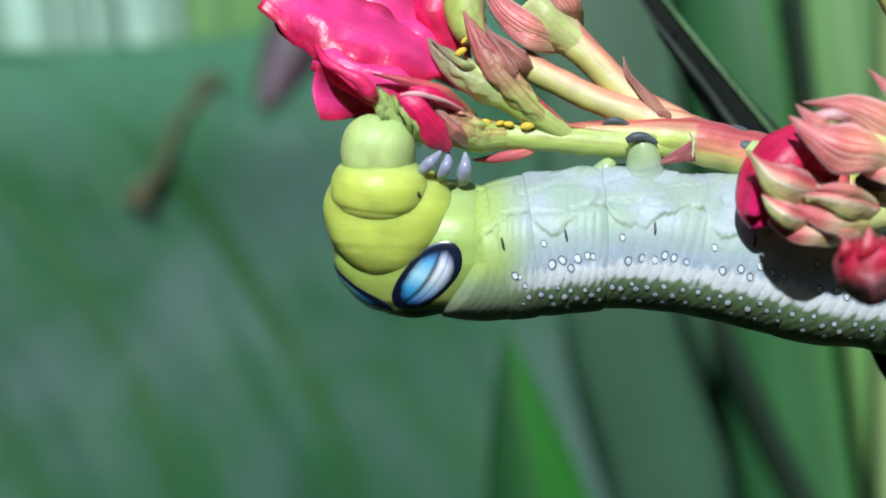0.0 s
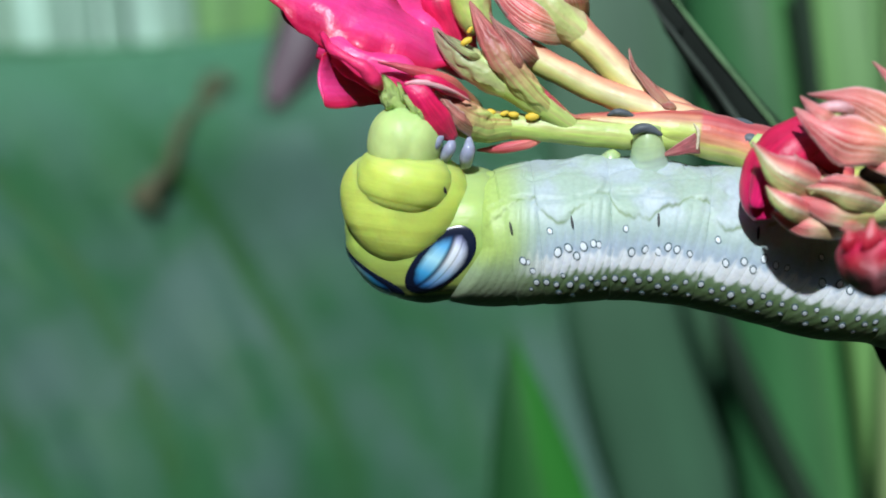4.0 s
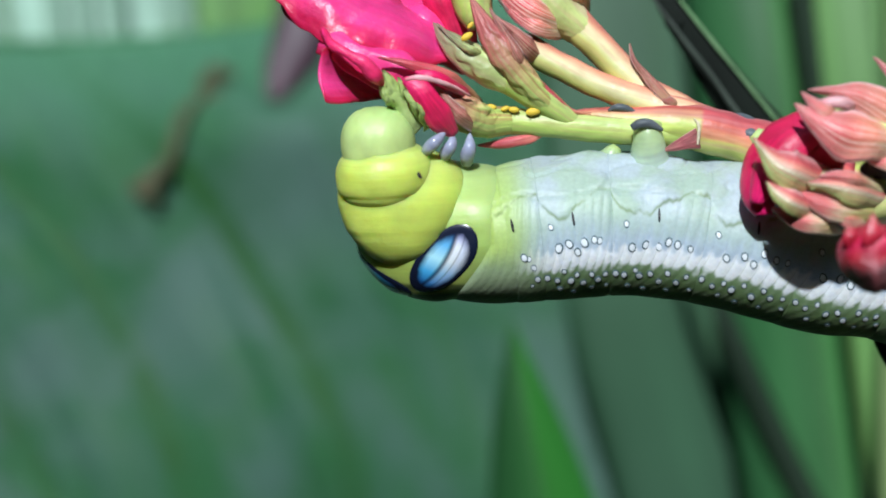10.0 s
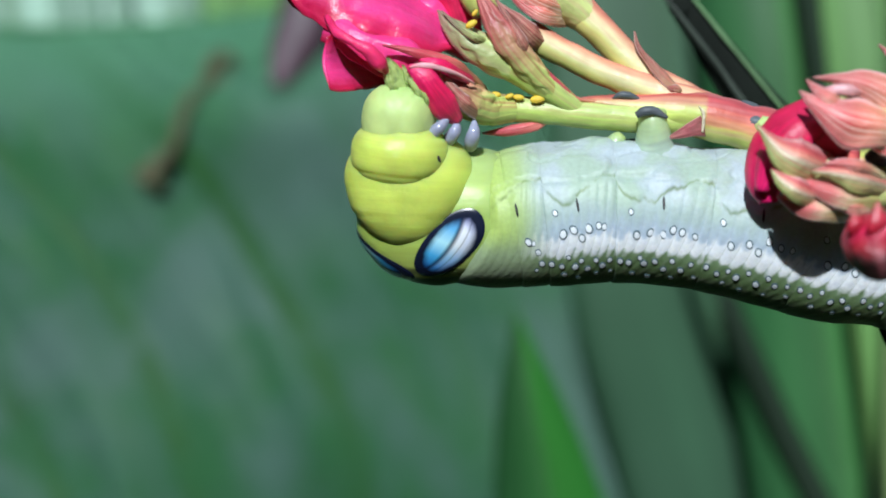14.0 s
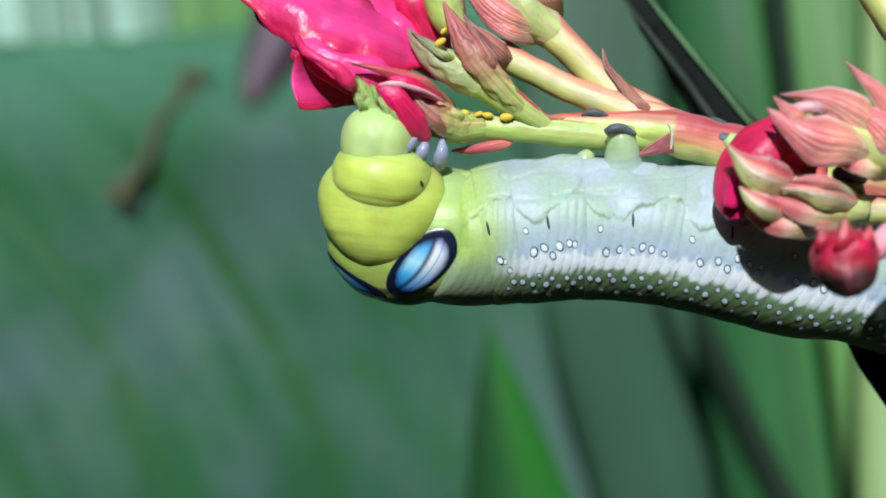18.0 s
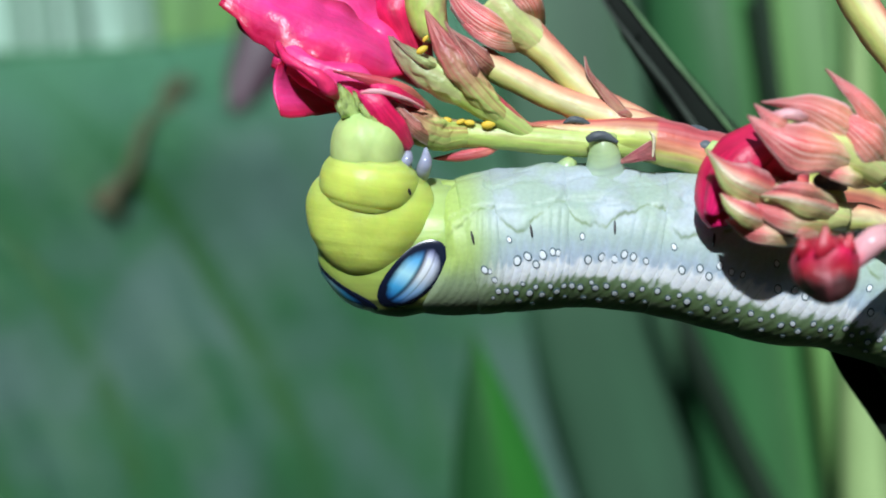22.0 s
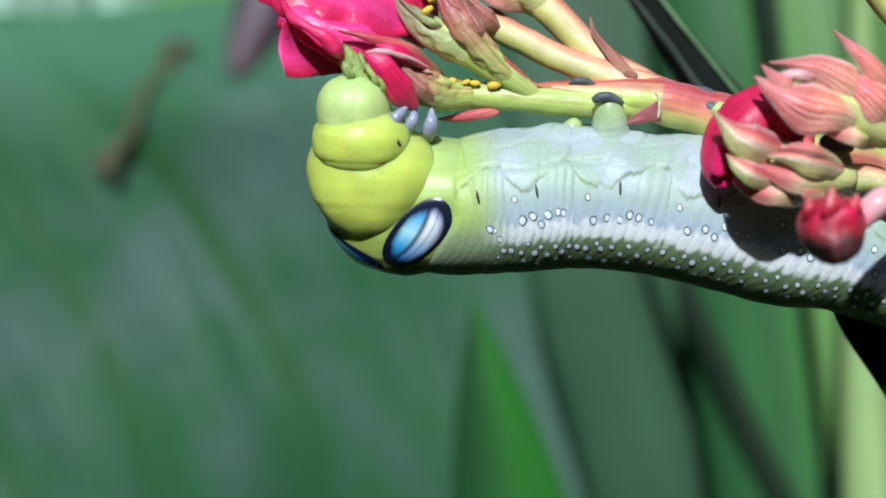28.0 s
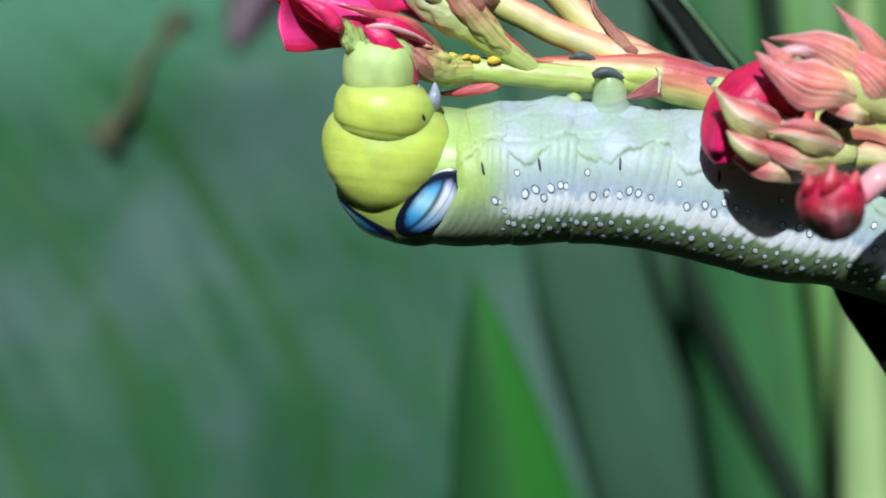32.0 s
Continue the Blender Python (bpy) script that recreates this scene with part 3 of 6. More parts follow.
    # shade in the crease and grooves painted olive and dark, pale crests on the ring folds
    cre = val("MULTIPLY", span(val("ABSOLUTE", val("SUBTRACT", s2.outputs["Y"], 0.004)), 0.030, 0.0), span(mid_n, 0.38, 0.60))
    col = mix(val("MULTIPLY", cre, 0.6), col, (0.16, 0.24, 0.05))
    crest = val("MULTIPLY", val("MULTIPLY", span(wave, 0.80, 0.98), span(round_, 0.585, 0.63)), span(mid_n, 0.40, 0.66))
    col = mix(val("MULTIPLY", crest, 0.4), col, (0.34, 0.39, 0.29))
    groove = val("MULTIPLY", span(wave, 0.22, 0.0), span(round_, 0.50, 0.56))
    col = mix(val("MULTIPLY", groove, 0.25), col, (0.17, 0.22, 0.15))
    col = mix(1.0, col, ramp(fine, [(0.3, (0.92, 0.92, 0.92)), (0.7, (1.05, 1.05, 1.05))]), "MULTIPLY")
    l.new(col, b.inputs["Base Color"])
    b.inputs["Roughness"].default_value = 0.5
    b.inputs["Subsurface Weight"].default_value = 0.22
    b.inputs["Subsurface Radius"].default_value = (1.0, 0.9, 0.7)
    b.inputs["Subsurface Scale"].default_value = 0.0011
    bp = n.new("ShaderNodeBump")
    bp.inputs["Strength"].default_value = 0.3
    bp.inputs["Distance"].default_value = 0.0001
    l.new(val("ADD", fine, mid_n), bp.inputs["Height"])
    l.new(bp.outputs[0], b.inputs["Normal"])
    return m


M["abdomen"] = abdomen_material()


# ---- mesh builders ----
def finish(bm, name, mats):
    me = bpy.data.meshes.new(name)
    bmesh.ops.recalc_face_normals(bm, faces=bm.faces)
    bm.to_mesh(me)
    bm.free()
    for p in me.polygons:
        p.use_smooth = True
    for m in mats if isinstance(mats, (list, tuple)) else [mats]:
        me.materials.append(m)
    return me


def thing(name, place, label, category, group="", kind=""):
    ob = new(name)
    ob.empty_display_size = 0.002
    ob.location = place
    return tagged(ob, label, category, group, kind)


def root_place(ob):
    while ob.parent:
        ob = ob.parent
    return ob.location


def part(name, bm, material, parent, label="", local=False):
    """Links a bmesh as one mesh object under a thing or a part; built in world places unless local."""
    if not local:
        bmesh.ops.translate(bm, verts=bm.verts, vec=-root_place(parent))
    ob = new(name, finish(bm, name, material))
    ob.parent = parent
    if label:
        tagged(ob, label)
    return ob


def grid_faces(bm, rows, closed):
    """Faces over rows of vertices with UVs along the rows; closed: each row is a ring."""
    uvl = bm.loops.layers.uv.verify()
    n, m = len(rows), len(rows[0])
    for i in range(n - 1):
        for j in range(m if closed else m - 1):
            k = (j + 1) % m
            f = bm.faces.new((rows[i][j], rows[i][k], rows[i + 1][k], rows[i + 1][j]))
            for loop, (a, c) in zip(f.loops, ((i, j), (i, j + 1), (i + 1, j + 1), (i + 1, j))):
                loop[uvl].uv = (a / (n - 1), c / (m if closed else m - 1))


def cap(bm, ring, flip, u):
    uvl = bm.loops.layers.uv.verify()
    c = sum((v.co for v in ring), Vector()) / len(ring)
    v0 = bm.verts.new(c)
    for j in range(len(ring)):
        f = bm.faces.new((ring[j], ring[(j + 1) % len(ring)], v0))
        for loop in f.loops:
            loop[uvl].uv = (u, j / len(ring))


def tube(path, radii, seg=18, n=24, lump=0.04, flat=1.0, seed=0, bm=None, ribs=None):
    """A stalk through plan points, with rounded uneven sides; flat squeezes it in depth, ribs (count, depth, turn) folds it like closed sepals."""
    bm = bm or bmesh.new()
    pts = [plan(*p) for p in smooth(path, n)]
    rad = smooth([(r,) for r in radii], n)[:, 0] * UNIT * (1 + smooth(path, n)[:, 2] / 2925.9)
    rows = []
    for i, p in enumerate(pts):
        t = (pts[min(i + 1, n)] - pts[max(i - 1, 0)]).normalized()
        a = t.cross(Vector((0, 1, 0))).normalized()
        b = a.cross(t).normalized()
        ring = []
        for j in range(seg):
            w = 2 * math.pi * j / seg
            q = p + a * (math.cos(w) * rad[i]) + b * (math.sin(w) * rad[i] * flat)
            k = 1 + lump * 2 * noise.noise(q / (UNIT * 38) + Vector((seed * 7.1, 0, 0)))
            if ribs:  # overlapping edges: each fold rises slowly and drops at its margin
                x = (ribs[0] * (w / (2 * math.pi) + ribs[2] * i / n) + 0.12 * math.sin(i * 0.6 + seed)) % 1.0
                k += ribs[1] * min(1.0, 2.5 * i / n) * ((x ** 0.7) - 0.5 - 0.9 * max(0.0, (x - 0.86) / 0.14))
            ring.append(bm.verts.new(p + (q - p) * k))
        rows.append(ring)
    grid_faces(bm, rows, True)
    cap(bm, rows[0], True, 0)
    cap(bm, rows[-1], False, 1)
    return bm


def blade(path, widths, face=(0, -1, 0), cup=0.3, thick=6, n=26, m=12, ruffle=0.0, keel=0.0, twist=0.0, seed=0):
    """A leaf, petal or sepal with real thickness: a curved centre line in plan points, half widths, and a cupped cross-section."""
    bm = bmesh.new()
    pts = [plan(*p) for p in smooth(path, n)]
    wid = np.maximum(smooth([(w,) for w in widths], n)[:, 0], 0.4) * UNIT * (1 + smooth(path, n)[:, 2] / 2925.9)
    f0 = Vector(face).normalized()
    tops, bots = [], []
    for i, p in enumerate(pts):
        t = (pts[min(i + 1, n)] - pts[max(i - 1, 0)]).normalized()
        s = t.cross(f0).normalized()
        nr = s.cross(t).normalized()
        if twist:
            r = Matrix.Rotation(twist * i / n, 3, t)
            s, nr = r @ s, r @ nr
        a, b = [], []
        for j in range(m + 1):
            x = 2 * j / m - 1
            h = -cup * wid[i] * x * x + keel * wid[i] * abs(x)
            q = p + s * (wid[i] * x) + nr * h
            if ruffle:
                q += nr * (ruffle * UNIT * noise.noise(q / (UNIT * 55) + Vector((seed * 5.3, 1.7, 0))) * (0.4 + abs(x)))
                q += s * (ruffle * 0.5 * UNIT * noise.noise(q / (UNIT * 40) + Vector((0, seed * 3.1, 4))) * abs(x))
            th = thick * UNIT * (0.25 + 0.75 * (1 - x ** 4)) * (0.5 if i in (0, n) else 1)
            a.append(bm.verts.new(q + nr * th / 2))
            b.append(bm.verts.new(q - nr * th / 2))
        tops.append(a)
        bots.append(b)
    grid_faces(bm, tops, False)
    grid_faces(bm, [list(r) for r in bots], False)
    uvl = bm.loops.layers.uv.verify()
    for i in range(n):
        for j in (0, m):
            for loop, q in zip(bm.faces.new((tops[i][j], tops[i + 1][j], bots[i + 1][j], bots[i][j])).loops, (i, i + 1, i + 1, i)):
                loop[uvl].uv = (q / n, j / m)
    for i in (0, n):
        for j in range(m):
            for loop, q in zip(bm.faces.new((tops[i][j], tops[i][j + 1], bots[i][j + 1], bots[i][j])).loops, (j, j + 1, j + 1, j)):
                loop[uvl].uv = (i / n, q / m)
    return bm


def ball(sx, sy, sz, rings=40, seg=56, shape=None, box=2.0, taper=0.0):
    """A rounded body with its axis along z, in plan units; shape(direction) scales each vertex."""
    bm = bmesh.new()
    rows = []
    for i in range(1, rings):
        w = math.pi * i / rings
        ring = []
        for j in range(seg):
            a = 2 * math.pi * j / seg
            d = Vector((math.sin(w) * math.cos(a), math.sin(w) * math.sin(a), -math.cos(w)))
            k = (shape(d) if shape else 1.0) / (math.hypot(d.x, d.y) ** box + abs(d.z) ** box) ** (1 / box)
            ring.append(bm.verts.new(Vector((d.x * sx * (1 + taper * d.z), d.y * sy * (1 + 0.2 * taper * d.z), d.z * sz)) * (k * UNIT)))
        rows.append(ring)
    grid_faces(bm, rows, True)
    cap(bm, rows[0], True, 0)
    cap(bm, rows[-1], False, 1)
    return bm


# ---- ground ----
def build_ground():
    bm = bmesh.new()
    uvl = bm.loops.layers.uv.verify()
    rows = []
    for i in range(33):
        row = []
        for j in range(33):
            x, y = ((q / 16 - 1) for q in (i, j))
            x, y = (math.copysign(abs(q) ** 3, q) * 400 for q in (x, y))
            near = math.exp(-(x * x + y * y) / 4)
            row.append(bm.verts.new((x, y, -0.75 + 0.05 * near * noise.noise(Vector((x * 3, y * 3, 0))))))
        rows.append(row)
    grid_faces(bm, rows, False)
    tagged(new("ground", finish(bm, "ground", M["soil"])), "dark bare garden soil under the plants", "ground", kind="structure")


build_ground()


def hedge(name, start, end, low, high, away):
    """A plain bumpy wall of foliage, added out of view around the plants and the viewer to cut the skylight."""
    bm = bmesh.new()
    rows = []
    for i in range(31):
        row = []
        for j in range(25):
            f, g = i / 30, j / 24
            p = Vector(start).lerp(Vector(end), f)
            p.z = low + (high - low) * g
            p += Vector(away) * (0.06 * noise.noise(p * 9) + 0.03 * noise.noise(p * 30))
            row.append(bm.verts.new(p))
        rows.append(row)
    grid_faces(bm, rows, False)
    bmesh.ops.solidify(bm, geom=bm.faces[:], thickness=0.04)
    tagged(new(name, finish(bm, name, M["hedge"])), "plain dark green foliage wall, unseen, added to hold back skylight", "hedge", kind="structure")


# four unseen walls, added to block part of the sky
hedge("backdrop_west", (-0.75, -1.3, 0), (-0.75, 0.6, 0), -0.75, 0.75, (1, 0, 0))
hedge("backdrop_east", (0.75, -1.3, 0), (0.75, 0.6, 0), -0.75, 0.75, (1, 0, 0))
hedge("backdrop_south", (-0.75, -1.3, 0), (0.75, -1.3, 0), -0.75, 0.45, (0, 1, 0))
hedge("backdrop_north", (-0.75, 0.62, 0), (0.75, 0.62, 0), -0.75, 1.1, (0, 1, 0))

# ---- leaves behind ----
def broad_leaf():
    """The big pleated leaf that fills the distance, its side veins sweeping down in arcs."""
    bm = bmesh.new()
    rows = []
    phases = {}
    n, m = 110, 150
    for i in range(n + 1):
        row = []
        for j in range(m + 1):
            u = -700 + 2300 * j / m
            v = 72 + 1250 * i / n + 30 * math.cos((u - 250) / 260) - 0.10 * u
            r = math.hypot(u + 1250, v - 1440)
            ph = (r - 1767) / 250 + 0.5 + 0.20 * noise.noise(Vector((u / 420, v / 420, 3)))
            amp = (26 + 16 * noise.noise(Vector((u / 350, v / 300, 8)))) * max(0.12, min(1.0, 1.7 - ph))
            d = 4900 + amp * math.cos(ph * 2 * math.pi) + 0.42 * (450 - v) + 0.0008 * max(0.0, 520 - v) ** 2 + 60 * noise.noise(Vector((u / 260, v / 330, 1))) + 0.40 * max(0.0, v - 520) * math.exp(-((u - 620) / 280) ** 2) - 170 * math.exp(-((u - 440) / 210) ** 2 - ((v - 225) / 125) ** 2)
            ang = 2.6 * math.atan2(v - 1440, u + 1250)
            d += 40 * noise.noise(Vector((r / 90, ang * 1.5, 5))) + 16 * noise.noise(Vector((r / 38, ang * 2.6, 2)))
            row.append(bm.verts.new(plan(u, v, d)))
            phases[row[-1]] = (ph, ang)
        rows.append(row)
    grid_faces(bm, rows, False)
    pleat = bm.loops.layers.uv.new("pleat")
    for f in bm.faces:
        for loop in f.loops:
            loop[pleat].uv = phases[loop.vert]
    bmesh.ops.solidify(bm, geom=bm.faces[:], thickness=0.0006)
    return bm


leaf = thing("broad_leaf", plan(400, 1320, 4750), "large dark green pleated leaf, a soft bluish sheen put into its colour", "leaf")
part("leaf_blade", broad_leaf(), M["broad_leaf"], leaf)
part("leaf_stalk", tube([(400, 1200, 4740), (400, 2500, 4800), (400, 4000, 4800), (400, 441 + 0.79 / ((1 + 4800 / 2925.9) * UNIT), 4800)], [60, 44, 40, 46], seg=12, n=24), M["broad_leaf"], leaf)
part("leaf_edge", tube([(u, 70 + 30 * math.cos((u - 250) / 260) - 0.10 * u, 5210) for u in range(-300, 520, 60)], [7] * 8 + [7, 6, 6, 5, 4, 3], n=60, lump=0.1), M["broad_leaf"], leaf)



def strap(name, path, widths, material, label, face=(0, -1, 0.15), cup=0.2, rib=None, thick=10, twist=0.0):
    ob = thing(name, plan(*path[0]), label, "leaf", "leaves behind the caterpillar")
    part("leaf_blade", blade(path, widths, face, cup, thick, n=40, m=14, twist=twist), material, ob)
    if path[0][1] >= 400 and path[0][2] > 1500:  # the stalk that carries the leaf, down to the soil
        u, v, d = path[0]
        low = 441 + 0.79 / ((1 + d / 2925.9) * UNIT)
        part("leaf_stalk", tube([(u, v - 60, d + 20), (u, v + 400, d + 30), (u, (v + low) / 2, d + 30), (u, low, d + 30)], [widths[0] * 0.3, 34, 30, 36], seg=12, n=24), material, ob)
    if rib:
        shifted = [(p[0], p[1], p[2] - 14) for p in path]
        part("midrib", tube(shifted, [rib, rib * 0.9, rib * 0.5], seg=10, n=30), M["rib"], ob, "paler midrib")
    return ob


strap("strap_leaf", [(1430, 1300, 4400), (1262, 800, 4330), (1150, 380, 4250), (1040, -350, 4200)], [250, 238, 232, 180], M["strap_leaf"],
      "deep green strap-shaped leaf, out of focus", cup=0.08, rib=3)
strap("strap_leaf", [(1500, 1300, 3700), (1400, 700, 3600), (1330, 200, 3500), (1230, -350, 3500)], [150, 150, 140, 110], M["half_lit_leaf"],
      "green strap-shaped leaf, one half coloured paler for the sun, out of focus", cup=0.5, rib=3)
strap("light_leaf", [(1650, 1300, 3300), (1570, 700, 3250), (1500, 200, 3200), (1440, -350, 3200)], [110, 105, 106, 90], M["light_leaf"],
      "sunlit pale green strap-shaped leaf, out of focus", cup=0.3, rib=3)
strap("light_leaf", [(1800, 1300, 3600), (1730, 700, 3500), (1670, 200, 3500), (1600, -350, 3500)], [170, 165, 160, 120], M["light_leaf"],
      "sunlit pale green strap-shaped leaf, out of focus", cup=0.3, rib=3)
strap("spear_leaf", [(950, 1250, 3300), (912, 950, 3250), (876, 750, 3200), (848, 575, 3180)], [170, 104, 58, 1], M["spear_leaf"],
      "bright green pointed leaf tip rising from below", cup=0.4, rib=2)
# dark strip added where only a shaded gap lies
strap("shade_leaf", [(1494, 1250, 3330), (1482, 900, 3330), (1466, 640, 3300), (1416, 350, 3260), (1384, 150, 3240), (1350, -100, 3240)], [7, 7, 8, 16, 20, 22], M["deep_shade"],
      "narrow dark strip standing for the shaded gap between the strap leaves", face=(0.3, -1, -0.7), cup=0.1)
shade = strap("shade_leaf", [(1440, 425, 560), (1362, 325, 545), (1298, 255, 540), (1246, 195, 540), (1182, 105, 540), (1142, 50, 540), (1110, 0, 545), (1076, -60, 555)], [42, 44, 43, 40, 31, 25, 19, 15], M["shade_leaf"],
      "narrow oleander leaf, its shaded side coloured near black", face=(0.1, -1, -0.7), cup=0.05)
# sun on the margin, drawn as a paler tube
part("leaf_edge", tube([(1400, 325, 525), (1316, 228, 515), (1254, 152, 515), (1184, 66, 518), (1132, 0, 524), (1090, -56, 530)], [3, 3, 3, 3, 2.5, 2], n=40, lump=0.2), M["pale_leaf"], shade, "leaf edge coloured pale for the sun on it")
part("midrib", tube([(1330, 318, 520), (1246, 214, 505), (1200, 148, 505), (1150, 84, 508), (1106, 26, 515), (1080, -14, 520)], [5, 5, 4, 4, 3, 3], n=40, lump=0.06), M["dull_rib"], shade, "dull grey-green midrib")
part("leaf_tooth", blade([(1144, 62, 535), (1128, 58, 530), (1114, 52, 530)], [16, 10, 2], (0, -1, -0.4), 0.1, 6, n=12, m=6), M["shade_leaf"], shade, "torn notch of the leaf margin")
strap("shade_leaf", [(1560, 1250, 3560), (1372, 884, 3550), (1302, 740, 3540), (1236, 590, 3530), (1160, 400, 3560), (1120, 280, 3600)], [22, 21, 20, 18, 12, 4], M["deep_shade"],
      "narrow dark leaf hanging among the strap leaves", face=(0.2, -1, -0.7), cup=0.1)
strap("shade_leaf", [(1790, 975, 150), (1700, 840, 150), (1620, 718, 150), (1538, 594, 140), (1480, 520, 130)], [66, 64, 62, 60, 20], M["shade_leaf"],
      "narrow oleander leaf, its shaded side coloured near black", face=(0.1, -1, -0.9), cup=0.1, rib=3)
strap("pale_stalk", [(1584, 1300, 2900), (1564, 900, 2900), (1549, 640, 2900), (1536, 60, 2950), (1524, -300, 2950)], [56, 50, 40, 20, 16], M["pale_stem"],
      "pale yellow-green leaf stalk, out of focus", cup=0.8)

# sunlit leaves above and beyond the big leaf, the hazy ones with bright haze in their colour
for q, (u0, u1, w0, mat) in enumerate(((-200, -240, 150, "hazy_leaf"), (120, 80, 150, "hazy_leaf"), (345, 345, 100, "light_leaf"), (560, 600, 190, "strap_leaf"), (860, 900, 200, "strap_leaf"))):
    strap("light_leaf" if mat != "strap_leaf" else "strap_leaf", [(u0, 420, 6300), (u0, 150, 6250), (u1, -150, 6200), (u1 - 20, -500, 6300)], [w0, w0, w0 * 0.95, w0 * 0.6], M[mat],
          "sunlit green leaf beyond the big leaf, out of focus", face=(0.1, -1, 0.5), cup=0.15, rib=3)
strap("strap_leaf", [(0, 420, 6480), (0, 150, 6430), (-20, -150, 6400), (-40, -500, 6480)], [520, 520, 500, 400], M["light_leaf"],
      "green leaf filling the gap beyond the big leaf", face=(0.1, -1, 0.4), cup=0.1, rib=3)
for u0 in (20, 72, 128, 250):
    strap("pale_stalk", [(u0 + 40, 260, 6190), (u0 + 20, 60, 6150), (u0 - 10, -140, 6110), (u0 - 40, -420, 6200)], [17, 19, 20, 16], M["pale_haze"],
          "leaf stalk far behind, coloured pale for haze, out of focus", cup=0.7)

twig = thing("dry_twig", plan(190, 352, 4400), "crooked brown dry twig against the big leaf", "twig")
part("twig_stick", tube([(196, 362, 4830), (206, 338, 4850), (238, 300, 4870), (252, 262, 4890), (262, 226, 4915), (290, 190, 4950), (330, 172, 4990), (370, 176, 5000)], [15, 17, 13, 12, 13, 10, 9, 6], n=60, lump=0.25), M["twig"], twig)
part("twig_knot", tube([(296, 172, 4960), (318, 142, 4970), (340, 138, 4970), (352, 150, 4970)], [7, 13, 12, 6], n=20, lump=0.3, seed=3), M["twig"], twig)
part("twig_end", tube([(172, 350, 4820), (190, 338, 4830), (212, 350, 4835), (218, 372, 4835)], [6, 10, 11, 5], n=20, lump=0.3, seed=5), M["twig"], twig)
pl = thing("purple_leaf", plan(440, 165, 4970), "dull purple leaf hanging behind the flower", "leaf")
part("leaf_blade", blade([(425, 185, 4880), (445, 130, 4940), (472, 60, 5010), (500, -120, 5150)], [12, 36, 46, 40], cup=0.3, thick=12), M["purple"], pl)

# ---- caterpillar ----
CAT = plan(1090, 290, 0)
caterpillar = thing("caterpillar", CAT, "stout pale green caterpillar with blue false eyes, hanging under the branch", "caterpillar")
# centre line of the abdomen and its half thickness
SPINE = smooth([(735, 431, 0, 108), (760, 431, 0, 113), (785, 430, 0, 117), (810, 428, 0, 120), (835, 425, 0, 122), (865, 421, 0, 126), (1000, 408, 0, 128), (1100, 411, 0, 126), (1200, 424, 0, 129), (1300, 440, 0, 136),
                (1400, 466, 0, 136), (1500, 488, 0, 124), (1600, 520, 10, 122), (1700, 560, 20, 116), (1800, 610, 30, 80)], 1000)
EDGES = (742, 893, 1012, 1172, 1342, 1502, 1660, 1798)


def spine(u):
    i = int(np.clip(np.searchsorted(SPINE[:, 0], u), 1, 1000))
    f = (u - SPINE[i - 1, 0]) / max(SPINE[i, 0] - SPINE[i - 1, 0], 1e-6)
    return SPINE[i - 1] + (SPINE[i] - SPINE[i - 1]) * f


def fold_phase(u, a, lo, hi):
    """Number of the ring fold at a place of the skin; the folds lean forward towards the back."""
    lean = 0.25 * a + 0.011 * max(0.0, a - 5) ** 2 if a > -60 else -15.0
    return (u + lean) / ((hi - lo) / (8.0 if lo > 800 else 11.0))


def crease(u, lo, hi):
    """Degrees at which the puffed lobes of the belly end in a scalloped crease."""
    f = (u - lo) / (hi - lo)
    up = max(0.0, min(1.0, (f - 0.25) / 0.7))
    near = max(0.0, 1 - f / 0.16)
    return -9 - 19 * up * up * (3 - 2 * up) - 14 * near * near + 9 * noise.noise(Vector((u / 34, 0, 9))) + 3 * noise.noise(Vector((u / 9, 0, 4)))


